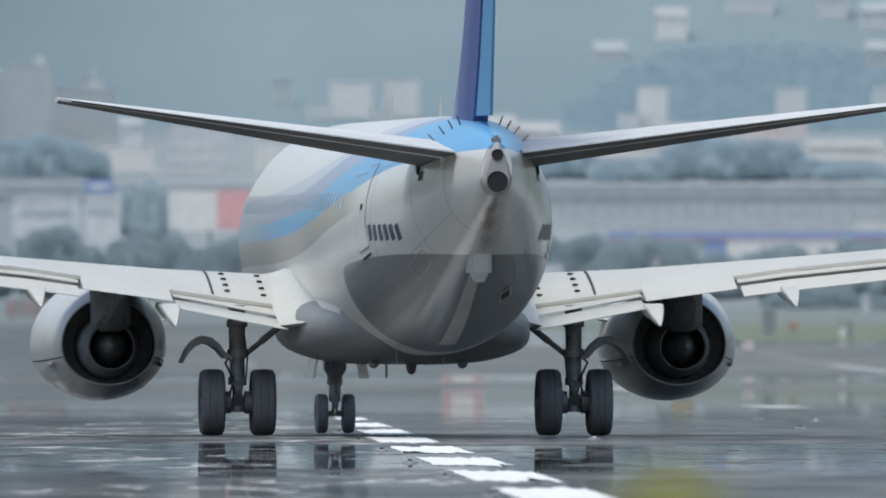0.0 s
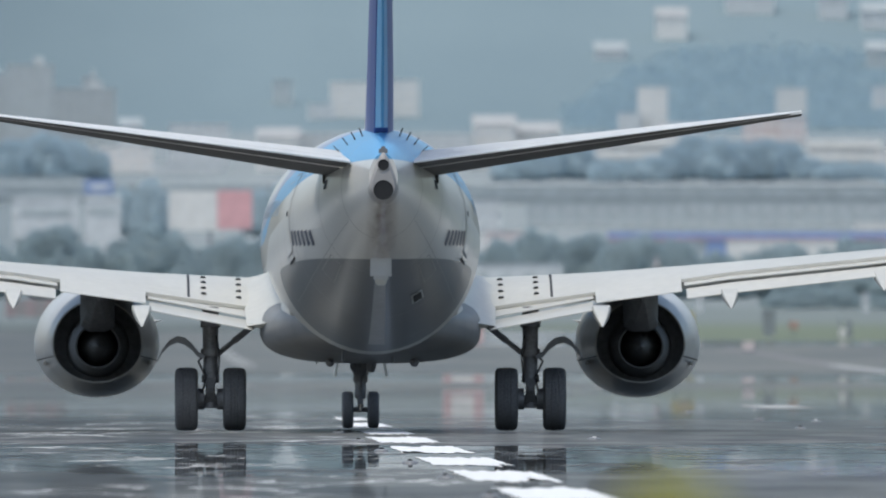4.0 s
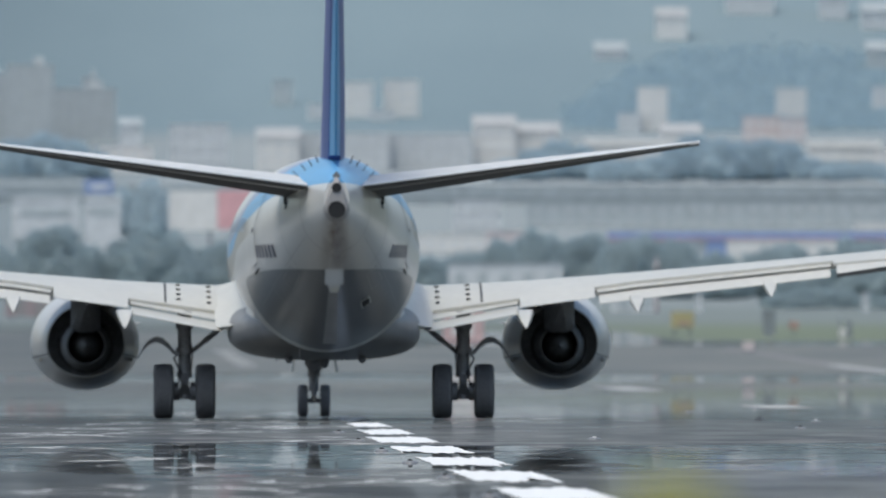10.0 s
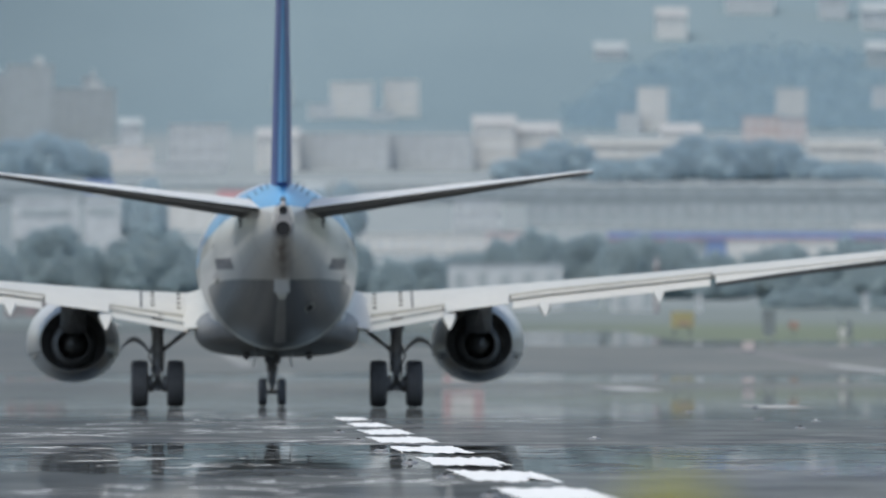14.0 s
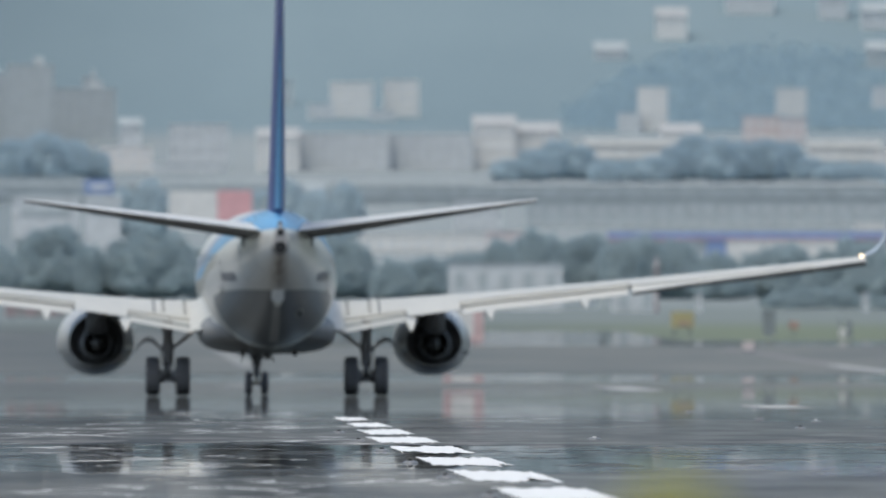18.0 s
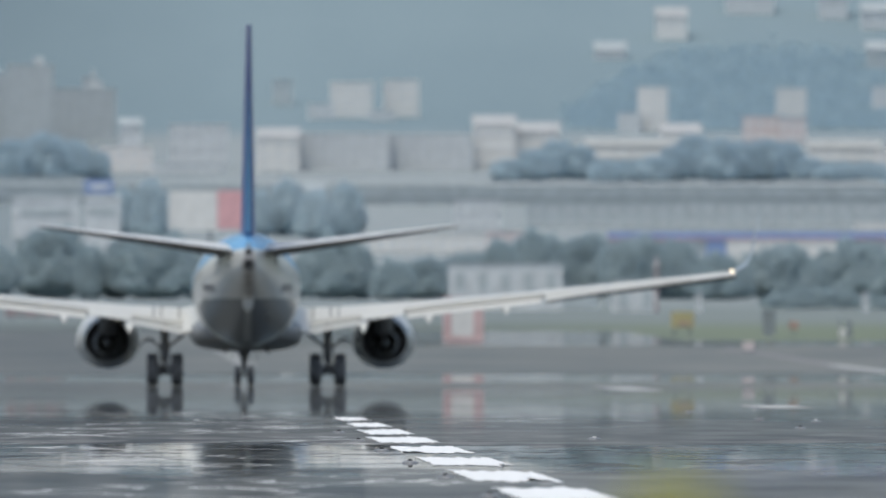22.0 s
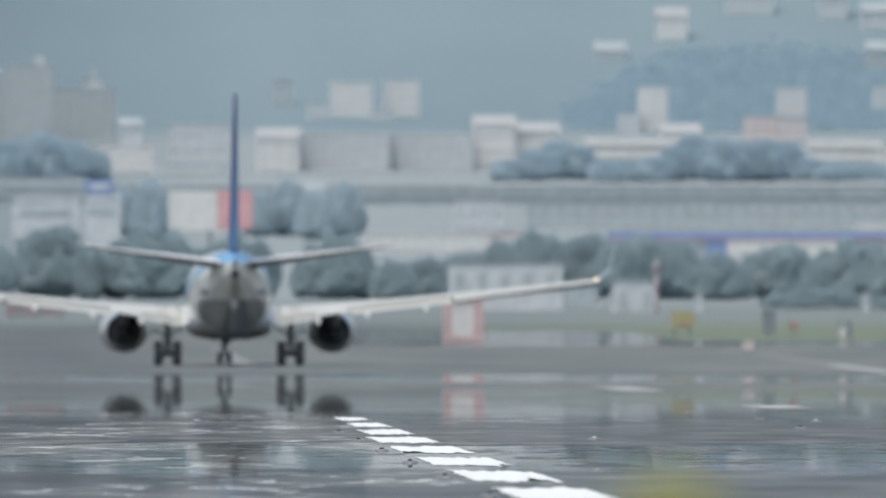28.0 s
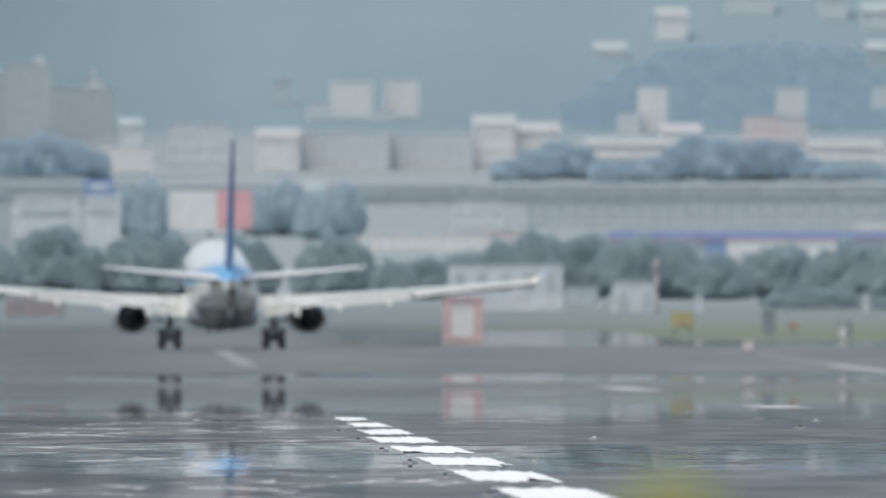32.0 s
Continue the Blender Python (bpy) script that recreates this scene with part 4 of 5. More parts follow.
def unit_box(name, mat, s):
    return finish(box(B(), (0, 0, 0), s), name, mat, False)


def house(x, y, w, h, deep, wall, storeys, bays, roof, name="house"):
    hue = {M_WALL_WHITE: "white", M_WALL_PALE: "pale grey", M_WALL_WARM: "cream", M_WALL_ROSE: "rose-tinted", M_WALL_GREY: "grey", M_WALL_TOWER: "beige-grey"}[wall]
    kinds = {"flat": ("apartment_house", "flat-roofed " + hue + (" apartment tower with many storeys" if storeys > 6 else " town building with rows of windows"), "building"),
             "bays": ("long_building", "long " + hue + " building with repeated window bays", "building"),
             "fascia": ("terrace", "long " + hue + " building with white balcony bands", "building"),
             "band": ("workshop", hue + " low building with one dark window band", "building"),
             "gable": ("house", hue + " house with a pitched roof among trees", "house")}
    nm, lab, cat = kinds[roof]
    t = thing(nm, lab, cat, (x, y, rise(y) - 0.1), "town buildings")
    part("wall", box(B(), (0, deep / 2, h / 2), (w, deep, h)), wall, t, smooth=False)
    if roof == "gable":
        r = min(0.35 * w, 1.2)
        bm = loft(B(), [[Vector((sx, yy, zz)) for yy, zz in ((-0.2, h), (deep / 2, h + r), (deep + 0.2, h), (deep / 2, h + r - 0.15))] for sx in (-w / 2 - 0.15, w / 2 + 0.15)])
        part("roof", bm, M_ROOF_PALE if wall is M_WALL_WHITE else M_ROOF, t, smooth=False)
    else:
        part("roof", box(B(), (0, deep / 2, h + 0.06), (w + 0.2, deep + 0.2, 0.14)), wall, t, smooth=False)
        if storeys > 6:
            part("roof_housing", box(B(), (w * 0.18, deep / 2, h + 0.5), (w * 0.22, 1.6, 0.9)), wall, t, smooth=False)
    if roof == "fascia":
        for k in range(2):
            part("balcony_band", box(B(), (0, -0.25, h - 0.45 - 1.35 * k), (w + 0.1, 0.5, 0.8)), M_WALL_WHITE, t, "white balcony band", smooth=False)
    if roof == "bays":
        rib = unit_box("pilaster", wall, (w / bays * 0.2, 0.10, h))
        for b in range(bays):
            o = new("pilaster", rib)
            o.parent, o.location = t, (-w / 2 + w * (b + 0.25) / bays, -0.05, h / 2)
    shown = min(h, 10.0)
    sh = shown / storeys
    ww, wh = w / bays * (0.55 if roof != "bays" else 0.4), sh * 0.42
    pane = unit_box("window", M_PANE_PALE if roof == "bays" else M_PANE_DARK if wall in (M_WALL_GREY, M_WALL_TOWER) else M_PANE_PALE if wall is M_WALL_PALE else M_PANE, (ww, 0.06, wh))
    if roof == "band":
        part("window_band", box(B(), (0, -0.02, h - 1.25), (w * 0.76, 0.08, 0.75)), M_PANE_DARK, t, "dark window band", smooth=False)
        part("parapet", box(B(), (0, 0.1, h + 0.2), (w + 0.2, 0.25, 0.25)), wall, t, smooth=False)
        return t
    ledge = unit_box("sill", wall, (ww * 1.15, 0.10, 0.05))
    for s in range(storeys):
        for b in range(bays):
            wx, wz = -w / 2 + w * (b + (0.75 if roof == "bays" else 0.5)) / bays, h - sh * (s + 0.52)
            o = new("window", pane)
            o.parent, o.location = t, (wx, -0.02, wz)
            if w > 3:
                s_ob = new("sill", ledge)
                s_ob.parent, s_ob.location = o, (0, -0.04, -wh / 2 - 0.04)
    return t


def hangar(x, y, w, h, deep):
    t = thing("hangar", "long white hangar with a blue eaves band", "hangar", (x, y, rise(y) - 0.1))
    part("wall", box(B(), (0, deep / 2, h / 2), (w, deep, h)), M_WALL_GREY, t, smooth=False)
    part("eaves_band", box(B(), (0, -0.1, h - 0.30), (w + 0.2, 0.3, 0.62)), M_BLUE, t, "blue painted eaves band", smooth=False)
    part("red_line", box(B(), (0, -0.28, h - 0.66), (w + 0.2, 0.06, 0.10)), M_RED, t, smooth=False)
    part("roof", box(B(), (0, deep / 2, h + 0.08), (w + 0.4, deep + 0.4, 0.14)), M_ROOF, t, smooth=False)
    for cx, cw, mt in ((-5.1, 1.9, M_BLUE), (1.9, 11.8, M_WALL_WHITE)):
        part("wall_panel", box(B(), (cx, -0.06, h - 1.75), (cw, 0.2, 2.1)), mt, t, smooth=False)
    return t


def shed(x, y, w, h, deep, wall, bays):
    t = thing("equipment_shed", "low pale equipment shed on the airfield grass", "shed", (x, y, rise(y) - 0.1), "airfield sheds")
    part("wall", box(B(), (0, deep / 2, h / 2), (w, deep, h)), wall, t, smooth=False)
    part("roof", box(B(), (0, deep / 2, h + 0.05), (w + 0.25, deep + 0.25, 0.10), 0.02), M_ROOF, t, smooth=False)
    for b in range(bays):
        part("door", box(B(), (-w / 2 + w * (b + 0.5) / bays, -0.03, h - 1.5), (w / bays * 0.4, 0.08, 1.4)), M_WALL_GREY, t, smooth=False)
    return t


house(29.69, 4480, 5.33, 4.46, 6.0, M_WALL_WHITE, 3, 4, "flat")
house(36.02, 4485, 4.41, 4.59, 6.0, M_WALL_WHITE, 3, 3, "flat")
house(25.72, 4470, 3.19, 1.87, 5.0, M_WALL_PALE, 1, 2, "flat")
house(33.45, 4460, 3.19, 1.35, 5.0, M_WALL_PALE, 1, 2, "flat")
house(21.17, 4520, 2.58, 3.20, 4.0, M_WALL_GREY, 2, 2, "flat")
house(66.19, 4385, 3.62, 5.53, 6.0, M_WALL_WHITE, 4, 3, "flat")
house(63.20, 4380, 2.78, 2.42, 5.0, M_WALL_PALE, 1, 2, "flat")
house(84.51, 4450, 3.74, 4.22, 6.0, M_WALL_WHITE, 4, 3, "flat")
house(78.40, 4325, 4.26, 3.04, 6.0, M_WALL_ROSE, 2, 3, "flat")
house(82.15, 4320, 3.43, 2.86, 5.0, M_WALL_ROSE, 2, 3, "flat")
house(72.67, 4654, 4.07, 3.33, 5.0, M_WALL_WHITE, 2, 3, "gable")
house(64.19, 4620, 4.05, 1.15, 5.0, M_WALL_PALE, 1, 3, "gable")
house(83.39, 4680, 6.31, 2.37, 5.0, M_WALL_PALE, 2, 4, "flat")
house(94.24, 4675, 3.71, 2.90, 5.0, M_WALL_PALE, 2, 3, "gable")
house(100.52, 4665, 5.55, 2.50, 5.0, M_WALL_PALE, 2, 3, "gable")
house(98.6, 4590, 3.6, 3.0, 5.0, M_WALL_GREY, 2, 3, "gable")
house(101.8, 4560, 4.2, 3.4, 5.0, M_WALL_PALE, 2, 3, "flat")
house(97.2, 4500, 3.0, 3.6, 5.0, M_WALL_PALE, 3, 2, "flat")
house(-10.36, 4310, 5.68, 9.61, 7.0, M_WALL_TOWER, 9, 5, "flat")
house(-3.78, 4330, 7.56, 6.38, 7.0, M_WALL_TOWER, 7, 6, "flat")
house(-3.17, 4340, 1.79, 7.58, 6.0, M_WALL_TOWER, 8, 2, "flat")
house(-15.65, 4325, 5.08, 8.25, 7.0, M_WALL_TOWER, 8, 4, "flat")
house(1.24, 4120, 6.02, 2.90, 6.0, M_WALL_WARM, 2, 4, "flat")
house(1.71, 4140, 2.50, 5.19, 5.0, M_WALL_PALE, 3, 2, "gable")
house(8.48, 4110, 8.48, 1.25, 5.0, M_WALL_PALE, 1, 6, "flat")
house(9.72, 4150, 6.92, 5.03, 6.0, M_WALL_PALE, 3, 5, "flat")
house(18.82, 4125, 4.91, 4.00, 6.0, M_WALL_WHITE, 3, 3, "gable")
house(26.22, 4130, 11.14, 4.31, 6.0, M_WALL_PALE, 4, 9, "bays")
house(36.59, 4135, 9.52, 4.09, 6.0, M_WALL_PALE, 4, 8, "bays")
house(44.03, 4140, 4.86, 5.19, 6.0, M_WALL_WHITE, 3, 4, "gable")
house(48.85, 4145, 5.59, 4.32, 6.0, M_WALL_WHITE, 3, 4, "gable")
house(59.92, 4130, 11.28, 3.78, 6.0, M_WALL_PALE, 3, 8, "fascia")
house(66.03, 4160, 4.62, 3.94, 6.0, M_WALL_WHITE, 2, 3, "gable")
house(71.50, 4140, 2.23, 3.48, 5.0, M_WALL_WHITE, 2, 2, "flat")
house(84.57, 4130, 8.52, 3.52, 6.0, M_WALL_PALE, 3, 7, "fascia")
house(90.09, 4110, 4.44, 2.68, 6.0, M_WALL_WARM, 3, 3, "flat")
house(-9.97, 3900, 12.88, 2.45, 8.0, M_WALL_GREY, 1, 4, "flat")
house(-7.18, 3650, 6.84, 3.94, 6.0, M_WALL_PALE, 2, 3, "band")
house(-1.34, 3600, 3.60, 4.86, 5.0, M_WALL_PALE, 3, 2, "band")
house(37.54, 3690, 4.92, 3.18, 5.0, M_WALL_PALE, 2, 4, "flat")
house(50.19, 3720, 14.76, 2.40, 6.0, M_WALL_GREY, 2, 9, "bays")
house(69.38, 3720, 23.62, 2.52, 6.0, M_WALL_GREY, 2, 15, "bays")
house(76.12, 3560, 4.29, 3.08, 5.0, M_WALL_WHITE, 1, 3, "flat")
house(30.80, 3560, 12.43, 1.95, 5.0, M_WALL_WHITE, 1, 10, "flat")
house(39.49, 3580, 4.55, 1.83, 5.0, M_WALL_ROSE, 1, 4, "flat")
house(20.61, 3700, 1.88, 4.25, 4.0, M_WALL_PALE, 2, 2, "gable")
hangar(64.45, 3520, 31.46, 2.91, 5.0)
shed(31.98, 2920, 9.36, 3.94, 4.0, M_WALL_PALE, 5)
shed(42.03, 2880, 3.70, 2.61, 3.0, M_WALL_PALE, 2)
shed(38.63, 2950, 2.81, 2.05, 3.0, M_WALL_GREY, 2)

# elevated road across the town
t = thing("elevated_road", "long grey elevated road with parapet rails", "viaduct", (30, 3860, rise(3860)))
part("deck", box(B(), (0, 2, 1.2), (170, 5, 0.7)), M_WALL_GREY, t, smooth=False)
part("retaining_wall", box(B(), (0, 0.05, 0.2), (170, 0.9, 1.4)), M_ROOF, t, smooth=False)
part("parapet", box(B(), (0, -0.55, 1.85), (170, 0.2, 0.45)), M_ROOF, t, smooth=False)
part("rail", box(B(), (0, -0.6, 2.45), (170, 0.1, 0.08)), M_WALL_PALE, t, smooth=False)
pier = unit_box("pier", M_WALL_GREY, (0.7, 1.4, 1.3))
post = unit_box("post", M_WALL_PALE, (0.1, 0.1, 0.6))
for i in range(28):
    o = new("pier", pier)
    o.parent, o.location = t, (-82 + 6 * i, 2, 0.4)
for i in range(60):
    o = new("post", post)
    o.parent, o.location = t, (-83 + 2.8 * i, -0.6, 2.2)

# red and white hoarding, and the blue sign
t = thing("hoarding", "white hoarding with a red end panel above trees", "hoarding", (9.55, 3600, rise(3600)))
part("white_panel", box(B(), (-1.75, 0, 3.6), (4.9, 0.3, 4.0), 0.03), M_WALL_WHITE, t, smooth=False)
part("red_panel", box(B(), (2.48, 0, 3.7), (3.5, 0.3, 3.9), 0.03), M_RED, t, "red end panel", smooth=False)
for x in (-3.4, 0, 3.4):
    part("post", tube(B(), (x, 0.3, -0.2), (x, 0.3, 4.8), 0.14), M_GEAR, t)
t = thing("blue_sign", "blue roof sign with pale bars on posts", "sign", (-1.73, 3640, rise(3640)))
part("board", box(B(), (0, 0, 5.4), (3.0, 0.25, 1.45), 0.03), M_BLUE, t, smooth=False)
part("pale_bar", box(B(), (0.1, -0.15, 5.4), (1.9, 0.06, 0.5), 0.02), M_WALL_PALE, t, smooth=False)
for x in (-1.2, 1.2):
    part("post", tube(B(), (x, 0.2, -0.2), (x, 0.2, 4.9), 0.12), M_GEAR, t)

# red and white hut beyond the runway
t = thing("checkered_hut", "red and white painted equipment hut on grass", "hut", (21.28, 2180, rise(2180)))
part("wall", box(B(), (0, 1.1, 1.3), (2.46, 2.2, 2.6), 0.03), M_WALL_WHITE, t, smooth=False)
for x, w in ((-0.98, 0.5), (0.93, 0.6)):
    part("red_panel", box(B(), (x, -0.02, 1.35), (w, 0.06, 2.45), 0.01), M_RED_PALE, t, "pale red painted panel", smooth=False)
part("red_band", box(B(), (0, -0.035, 2.5), (2.46, 0.06, 0.25), 0.01), M_RED_PALE, t, smooth=False)
part("red_band", box(B(), (0, -0.035, 0.15), (2.46, 0.06, 0.28), 0.01), M_RED_PALE, t, smooth=False)
part("roof", box(B(), (0, 1.1, 2.66), (2.6, 2.4, 0.1), 0.02), M_RED_PALE, t, smooth=False)

# barrier in muted colours and a thin mast by the sheds
t = thing("barrier_board", "long barrier board in muted red and pale panels on posts", "barrier", (-6.1, 2700, rise(2700)))
for i in range(6):
    part("panel", box(B(), (-1.9 + 0.76 * i, 0, 0.85), (0.74, 0.12, 1.3), 0.02), M_BARRIER_PALE if i % 2 else M_BARRIER, t, smooth=False)
for x in (-1.8, 0, 1.8):
    part("leg", tube(B(), (x, 0.1, -0.1), (x, 0.1, 1.0), 0.05), M_GEAR, t)
t = thing("striped_mast", "thin red and white striped mast by a shed", "mast", (43.6, 2870, rise(2870)))
for i in range(6):
    part("segment", tube(B(), (0, 0, 0.75 * i - 0.1), (0, 0, 0.75 * i + 0.65), 0.16, 0.16, 10), M_WALL_ROSE if i % 2 else M_BARRIER, t)
for px in (47.4, 60.9):
    t = thing("equipment_post", "short pale equipment post on the grass", "post", (px, 2890, rise(2890)), "equipment posts")
    part("post", box(B(), (0, 0, 0.7), (0.5, 0.5, 1.6), 0.06), M_WALL_PALE, t)
    part("cap", box(B(), (0, 0, 1.55), (0.62, 0.62, 0.12), 0.03), M_ROOF, t)

# airfield boards and boxes on the grass
t = thing("guidance_sign", "yellow guidance sign on short legs in grass", "sign", (36.3, 2280, rise(2280)))
part("board", box(B(), (0, 0, 1.1), (1.45, 0.3, 1.0), 0.04), M_YELLOW, t)
part("dark_bar", box(B(), (0.1, -0.16, 0.85), (0.8, 0.03, 0.22)), M_ORANGE, t, smooth=False)
for x in (-0.5, 0.5):
    part("leg", tube(B(), (x, 0, -0.1), (x, 0, 0.7), 0.05), M_GEAR, t)
t = thing("equipment_cabinet", "dark metal equipment cabinet on the grass", "cabinet", (42.2, 2300, rise(2300)))
part("body", box(B(), (0, 0, 0.75), (0.8, 0.6, 1.5), 0.04), M_DARKBOX, t)
part("lid", box(B(), (0, 0, 1.53), (0.9, 0.7, 0.07), 0.02), M_GEAR, t)
t = thing("orange_marker", "small orange marker board on the grass", "marker", (43.43, 2280, rise(2280)))
part("board", box(B(), (0, 0, 0.75), (0.6, 0.1, 0.5), 0.03), M_ORANGE, t)
part("leg", tube(B(), (0, 0.05, -0.1), (0, 0.05, 0.8), 0.04), M_GEAR, t)
t = thing("antenna_unit", "grey and white antenna unit on the grass", "antenna", (45.8, 2240, rise(2240)))
part("mast", tube(B(), (-0.25, 0, -0.1), (-0.25, 0, 1.25), 0.09), M_DARKBOX, t)
part("dish", box(B(), (-0.05, -0.1, 0.35), (0.45, 0.25, 0.6), 0.05), M_WALL_WHITE, t)
part("cabinet", box(B(), (0.35, 0, 0.6), (0.35, 0.3, 1.2), 0.04), M_DARKBOX, t)
t = thing("marker_box", "pale low marker box at the runway's edge", "marker", (33.6, 1890, rise(1890)))
part("body", box(B(), (0, 0, 0.3), (0.62, 0.4, 0.5), 0.05), M_WALL_ROSE, t)
part("foot", box(B(), (0, 0, 0.03), (0.75, 0.5, 0.1), 0.02), M_GEAR, t)


# ---- trees: tapered trunk, limbs, and crowns of many leaf clumps ----
def tree(h, w, leaf, seed, leaves=4200, big=0.8, label="dense broad-crowned tree beyond the airfield, blued by haze in its colour"):
    rnd = random.Random(seed)
    t = thing("tree", label, "tree", (0, 0, 0), "tree belt")
    bm = tube(B(), (0, 0, -0.3), (0.05, 0, h * 0.45), 0.05 * h, 0.025 * h, 9)
    for i in range(5):
        a = i * 1.26 + rnd.random()
        tube(bm, (0.03, 0, h * (0.3 + 0.03 * i)), (w * 0.3 * math.cos(a), w * 0.3 * math.sin(a), h * (0.6 + 0.05 * i)), 0.018 * h, 0.006 * h, 6)
    part("trunk", bm, M_BARK, t)
    # a lumpy dome of twigs under a skin of leaves
    seat = Vector((seed * 7.3, 0, 0))

    def dome(d):
        swell = 1 + 0.28 * noise.noise(d * 1.8 + seat) + 0.17 * noise.noise(d * 4.3 + seat) + 0.08 * noise.noise(d * 11.0 + seat)
        side = 0.41 * w * swell * (1.0 if d.z > 0 else 1.0 + 0.15 * d.z)
        return Vector((d.x * side, d.y * side, h * (0.30 + 0.60 * d.z * swell) if d.z > 0 else h * 0.30 * (1 + d.z)))

    aim = lambda: Vector((rnd.gauss(0, 1), rnd.gauss(0, 1), rnd.gauss(0, 1))).normalized()
    verts, faces = [], []
    for i in range(10):
        for j in range(20):
            lat, lon = math.pi * i / 9, math.tau * j / 20
            verts.append(dome(Vector((math.sin(lat) * math.cos(lon), math.sin(lat) * math.sin(lon), -math.cos(lat)))) * 0.95)
            if i < 9:
                k, l = i * 20 + j, i * 20 + (j + 1) % 20
                faces.append((k, l, l + 20, k + 20))
    for i in range(leaves):
        d = aim()
        if d.z < -0.6:
            d.z = -d.z
        c = dome(d) * rnd.uniform(0.94, 1.03 + 0.16 * max(0.0, noise.noise(d * 7.0 + seat)))
        r = rnd.uniform(0.018, 0.036) * w * big
        n = (aim() * 0.35 + Vector((0, -1.0, 0.12))).normalized()
        a = n.cross(aim()).normalized()
        b = n.cross(a)
        k = len(verts)
        verts += [c + a * r * 1.3 - n * r * 0.2, c + b * r * 0.8, c - a * r * 1.3 - n * r * 0.2, c - b * r * 0.8]
        faces.append((k, k + 1, k + 2, k + 3))
    me = bpy.data.meshes.new("crown")
    me.from_pydata(verts, [], faces)
    me.materials.append(leaf)
    crown = new("crown", me)
    crown.parent = t
    return t


def grove(originals, y, rows, seed):
    """Trees along a line at y: place across, crown width and height of each."""
    rnd = random.Random(seed)
    for i, (x, w, h) in enumerate(rows):
        yy = y + rnd.uniform(-14, 14)
        ob = copy_thing(originals[i % len(originals)], pose(x, yy, rise(yy) - 0.3, 0, 0, rnd.uniform(-30, 30)))
        ob.scale = (w / 4.6, w / 4.6, h / 5.0)


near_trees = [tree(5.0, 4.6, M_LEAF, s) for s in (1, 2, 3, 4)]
for i, ob in enumerate(near_trees):
    ob.matrix_basis = pose((-14.6, 73.0, 75.5, -17.0)[i], 3185, rise(3185) - 0.3)
grove(near_trees, 3190, [(-12.1, 7.6, 5.6), (-5.7, 9, 7.1), (-2.3, 3.5, 5), (0, 3.5, 5.3), (3.4, 9.3, 6.7), (7.1, 3.5, 5), (10.3, 5.8, 5.8),
                        (12.7, 4.7, 5.4), (19.5, 7.3, 6.2), (17.2, 3.5, 4.7), (22, 2.9, 5)], 31)
grove(near_trees, 3180, [(24.5, 4.6, 3.9), (27.5, 5.8, 4.2), (31, 5.8, 4.4), (34.1, 5.2, 5.5), (37.6, 7.5, 6.4), (42.2, 8.1, 6.3), (46.4, 7.5, 5.9),
                        (50.2, 7, 5.4), (53.5, 5.8, 4.5), (55.8, 3.5, 3.3), (59.6, 8.4, 5.1), (62.3, 3.5, 3.7), (66.1, 8.7, 5.6), (70.9, 8.1, 5.2)], 32)
grove(near_trees, 2960, [(55.2, 3.4, 1.7), (57.1, 3.9, 1.9), (59.1, 3.9, 1.9), (61.1, 3.4, 1.8), (63, 2.8, 1.5)], 34)
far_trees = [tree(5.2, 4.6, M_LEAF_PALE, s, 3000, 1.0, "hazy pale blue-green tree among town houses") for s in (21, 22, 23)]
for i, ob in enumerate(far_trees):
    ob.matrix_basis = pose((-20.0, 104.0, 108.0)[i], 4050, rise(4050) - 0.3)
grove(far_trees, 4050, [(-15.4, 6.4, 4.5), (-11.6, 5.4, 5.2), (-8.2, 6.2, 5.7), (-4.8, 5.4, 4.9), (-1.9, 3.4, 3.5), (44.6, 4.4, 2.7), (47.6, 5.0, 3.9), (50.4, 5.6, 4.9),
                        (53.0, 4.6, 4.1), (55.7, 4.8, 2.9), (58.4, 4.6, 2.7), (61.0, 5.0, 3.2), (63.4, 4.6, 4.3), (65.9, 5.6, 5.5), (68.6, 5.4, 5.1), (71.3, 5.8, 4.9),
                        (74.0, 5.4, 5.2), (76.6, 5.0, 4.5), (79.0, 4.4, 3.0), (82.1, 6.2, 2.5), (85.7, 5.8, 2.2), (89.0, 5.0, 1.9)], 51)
hazed_trees = [tree(5.2, 4.6, M_LEAF_HAZED, s, 3000, 1.0, "grey-green tree beside a hoarding, paled by haze in its colour") for s in (24, 25)]
for i, ob in enumerate(hazed_trees):
    ob.matrix_basis = pose((-21.0, 96.0)[i], 3650, rise(3650) - 0.3)
grove(hazed_trees, 3650, [(0.9, 4.0, 4.9), (3.6, 5.0, 6.0), (5.2, 3.2, 4.6), (14.9, 4.2, 4.9), (17.6, 5.0, 5.7), (20.6, 5.4, 5.2), (23.6, 4.6, 5.6)], 52)

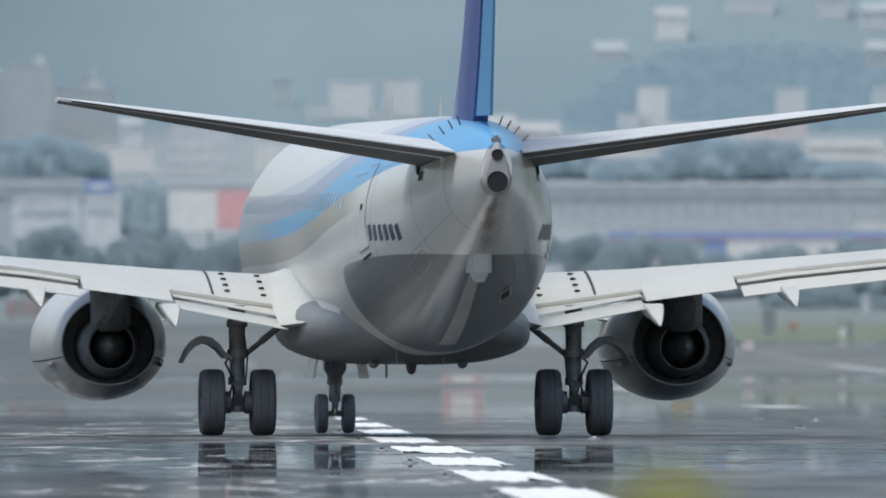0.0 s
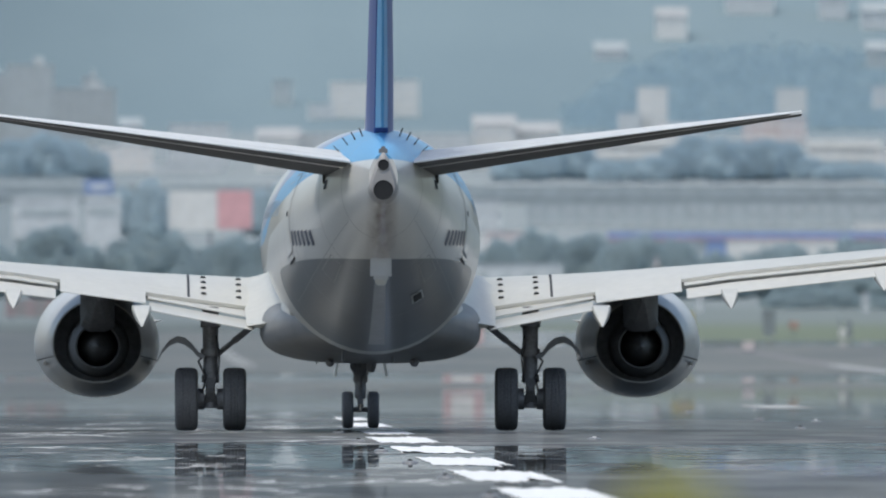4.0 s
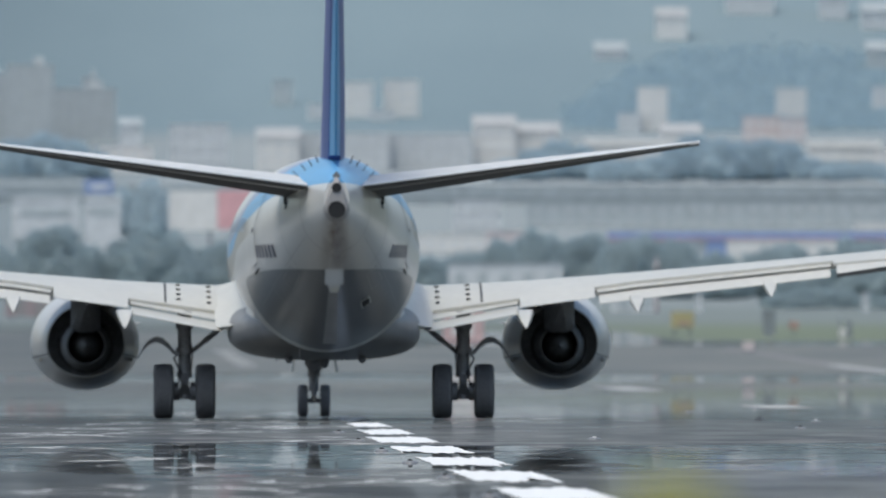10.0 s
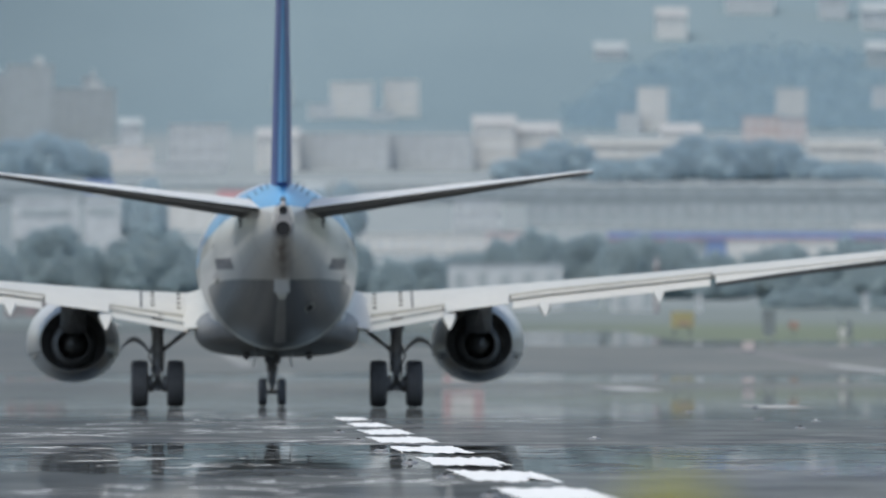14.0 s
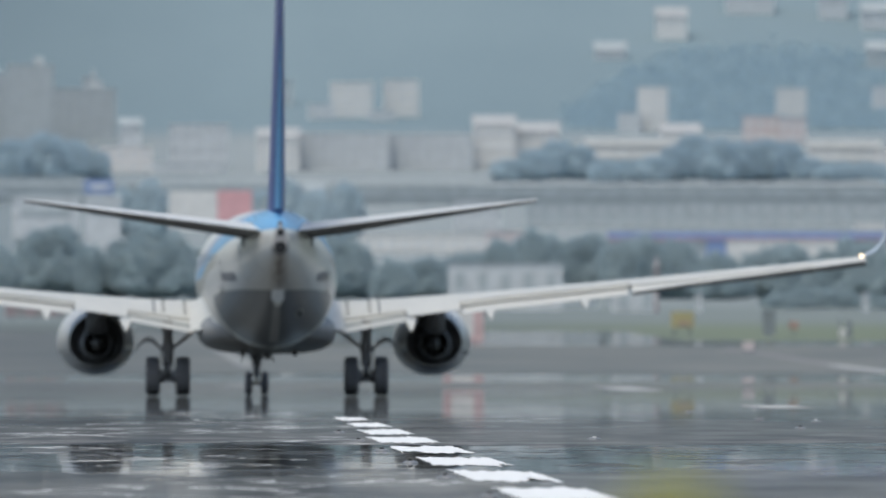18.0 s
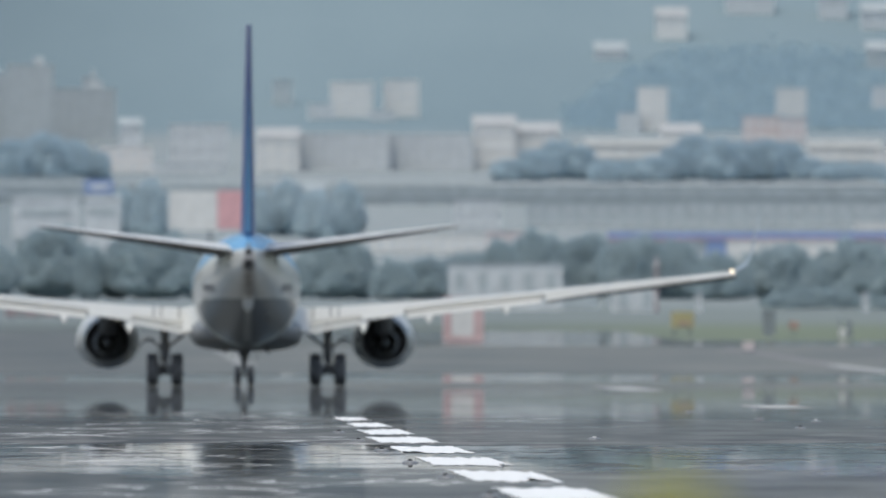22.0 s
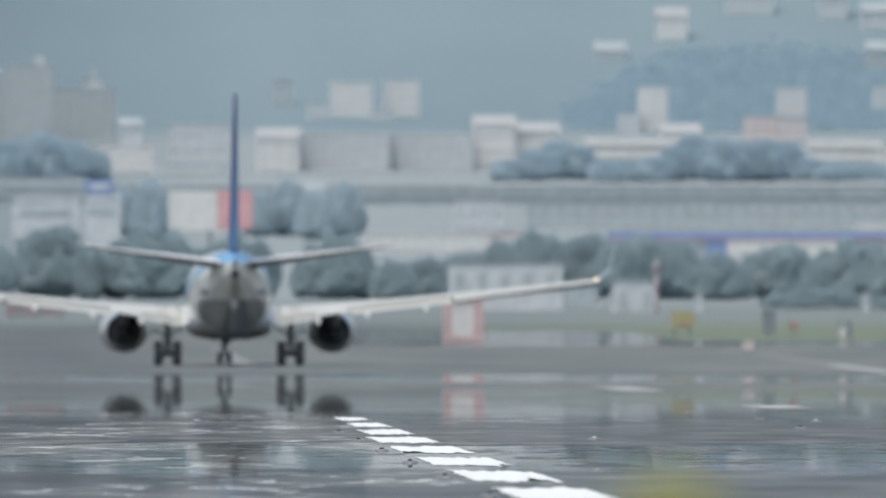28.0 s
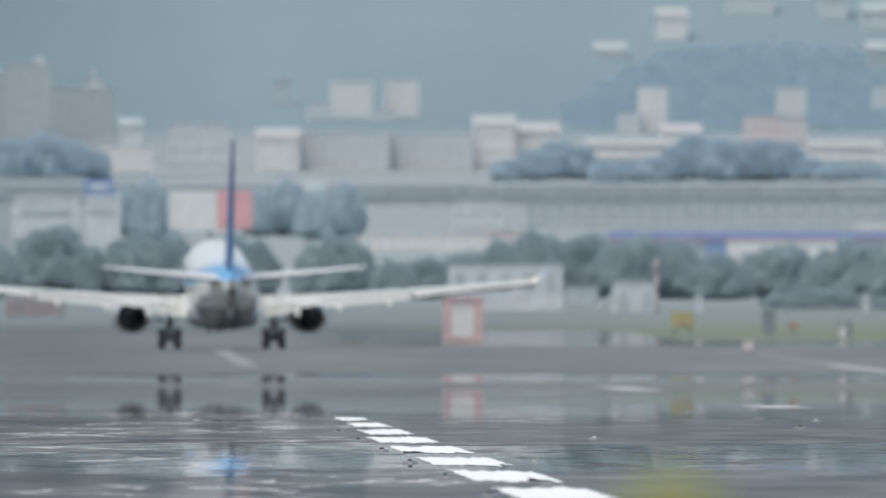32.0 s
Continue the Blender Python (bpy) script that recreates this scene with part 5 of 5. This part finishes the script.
# broad-leaved wood on the hillside above the town
rnd = random.Random(41)
verts, faces = [], []
for i in range(26000):
    x = rnd.uniform(56, 103)
    far_edge = float(np.interp(x, [58, 62, 66, 74, 82, 92, 97, 103], [4520, 4560, 4600, 4640, 4652, 4652, 4630, 4600]))
    y = rnd.uniform(4400, far_edge + 12 * noise.noise(Vector((x * 0.4, 0, 0))))
    if rnd.random() > min(1.0, 0.10 + (far_edge - y) / 110, (x - 56) / 14):
        continue
    c = Vector((x, y, rise(y) + 0.05 + 0.6 * abs(noise.noise(Vector((x * 0.5, y * 0.08, 0)))) + rnd.uniform(0, 0.4)))
    n = (Vector((rnd.gauss(0, 1), rnd.gauss(0, 1), rnd.gauss(0, 1))).normalized() * 0.4 + Vector((0, -0.9, 0.4))).normalized()
    a = n.cross(Vector((rnd.gauss(0, 1), rnd.gauss(0, 1), rnd.gauss(0, 1)))).normalized() * rnd.uniform(0.25, 0.5)
    b = n.cross(a)
    k = len(verts)
    verts += [c + a, c + b * 0.7, c - a, c - b * 0.7]
    faces.append((k, k + 1, k + 2, k + 3))
me = bpy.data.meshes.new("hillside_wood")
me.from_pydata(verts, [], faces)
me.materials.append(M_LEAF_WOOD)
tagged(new("hillside_wood", me), "hazy blue-green broad-leaved wood on the slope", "woodland", kind="stuff")

# tall yellow-green weed close by, far out of focus
t = thing("roadside_weed", "tall yellow-green flowering weed near the viewer", "weed", (0.905, 58.0, 0.0))
M_STALK = material("weed_stalk", (0.16, 0.20, 0.05), 0.7, grain=40, amount=0.3)
M_BLOOM = material("weed_blossom", (0.40, 0.38, 0.015), 0.7, grain=60, amount=0.3)
rnd = random.Random(7)
bm = tube(B(), (0, 0, 0), (0.01, 0, 0.8), 0.008, 0.006, 7)
tube(bm, (0.01, 0, 0.8), (0.0, 0, 1.39), 0.006, 0.003, 7)
part("stalk", bm, M_STALK, t)
bm = B()
for i in range(60):
    z = 0.3 + 1.1 * (i / 60)
    a = i * 2.4
    l = 0.05 * (1.5 - i / 60)
    p = Vector((0, 0, z))
    d = Vector((math.cos(a), math.sin(a), 0.6)) * l
    s = Vector((-math.sin(a), math.cos(a), 0)) * 0.006
    bm.faces.new([bm.verts.new(v) for v in (p, p + d * 0.5 + s, p + d, p + d * 0.5 - s)])
part("leaf", bm, M_STALK, t)
bm = B()
for i in range(1500):
    p = Vector((rnd.gauss(0, 0.020), rnd.gauss(0, 0.020), 1.380 - abs(rnd.gauss(0, 0.05))))
    bmesh.ops.create_icosphere(bm, subdivisions=1, radius=rnd.uniform(0.015, 0.024), matrix=Matrix.Translation(p))
part("blossom", bm, M_BLOOM, t)


# ---- what moves ----
def motions():
    # seconds, across, along, height, heading, nose-up
    run = [
        (0.0, 4.91, 603.1, 0.01, 4.06, 0.00),
        (0.5, 4.74, 607.2, 0.01, 2.53, 0.00),
        (1.0, 4.61, 611.3, 0.01, 1.34, 0.00),
        (1.5, 4.54, 615.4, 0.01, 0.56, 0.00),
        (2.0, 4.51, 619.6, 0.01, 0.02, 0.00),
        (2.5, 4.50, 623.7, 0.01, -0.16, 0.00),
        (3.0, 4.52, 627.9, 0.01, -0.02, 0.00),
        (3.5, 4.54, 632.1, 0.01, 0.12, 0.00),
        (5.5, 4.58, 652.0, 0.01, 0.80, 0.00),
        (6.0, 4.59, 658.7, 0.01, 0.96, 0.00),
        (7.0, 4.52, 673.0, 0.01, 1.02, 0.00),
        (8.0, 4.41, 689.3, 0.01, 0.85, 0.00),
        (9.0, 4.30, 708.2, 0.01, 0.56, 0.00),
        (10.0, 4.27, 730.6, 0.01, 0.43, 0.00),
        (11.0, 4.27, 756.5, 0.01, 0.73, 0.00),
        (12.0, 4.19, 786.0, 0.01, 1.03, 0.00),
        (13.0, 3.97, 818.3, 0.01, 0.68, 0.00),
        (13.5, 3.87, 835.2, 0.01, 0.35, 0.00),
        (14.0, 3.86, 852.6, 0.01, 0.17, 0.00),
        (14.5, 3.93, 870.5, 0.01, 0.11, 0.00),
        (16.5, 4.20, 953.2, 0.01, 0.45, 0.00),
        (17.0, 4.30, 976.9, 0.01, 0.62, 0.00),
        (18.0, 4.36, 1026.0, 0.01, 0.88, 0.00),
        (19.0, 4.25, 1077.7, 0.01, 0.66, 0.00),
        (20.0, 4.17, 1132.3, 0.01, 0.25, 0.00),
        (21.0, 4.27, 1189.8, 0.01, -0.01, 0.00),
        (22.0, 4.58, 1249.9, 0.01, 0.04, 0.00),
        (23.0, 4.98, 1312.3, 0.01, 0.33, 0.00),
        (24.0, 5.11, 1376.8, 0.04, 0.56, 0.00),
        (25.0, 5.09, 1443.1, 0.08, 0.67, 0.00),
        (25.5, 5.18, 1476.8, 0.10, 0.76, 0.00),
        (27.5, 5.39, 1620.6, 0.33, 0.65, 0.00),
        (28.0, 5.28, 1657.5, 0.42, 0.63, 0.00),
        (29.0, 5.21, 1731.4, 0.60, 0.66, 0.00),
        (29.5, 5.30, 1768.5, 0.69, 0.68, 0.44),
        (30.0, 5.46, 1805.6, 0.79, 0.86, 0.88),
        (30.5, 5.67, 1842.7, 0.87, 1.07, 1.30),
        (31.0, 5.83, 1879.9, 0.95, 1.19, 1.75),
        (31.5, 5.87, 1917.1, 1.03, 1.31, 2.43),
        (32.0, 5.82, 1954.3, 1.11, 1.55, 3.27),
    ]
    walk(airliner, [(t, pose(x, y, z) @ pose(0, 0, 0, 0, 0, head) @ pose(0, 0, 0, up, 0, 0)) for t, x, y, z, head, up in run])
    # the wheels roll with the ground run, at most 80 degrees in a thirtieth of a second
    times, along = [r[0] for r in run], [r[2] for r in run]
    for radius, place, obs in WHEELS:
        rows, turn = [], 0.0
        for k in range(961):
            rows.append((k / 30, pose(*place, -turn)))
            step = float(np.interp((k + 1) / 30, times, along) - np.interp(k / 30, times, along))
            turn = (turn + min(80.0, math.degrees(step / radius))) % 360
        for ob in obs:
            walk(ob, rows)
    for ob, place, flashes in ((beacon, (0, -1.2, 1.26), (1.5, 20.0)), (strobe, (0, -18.85, 4.75), (11.0,))):
        rows = [(0.0, pose(*place, 180))]
        for f in flashes:
            rows += [(f + d / 30, pose(*place, 180 + 60 * (d + 3))) for d in range(-3, 4)]
        rows.append((32.0, pose(*place, 180)))
        walk(ob, rows)


motions()
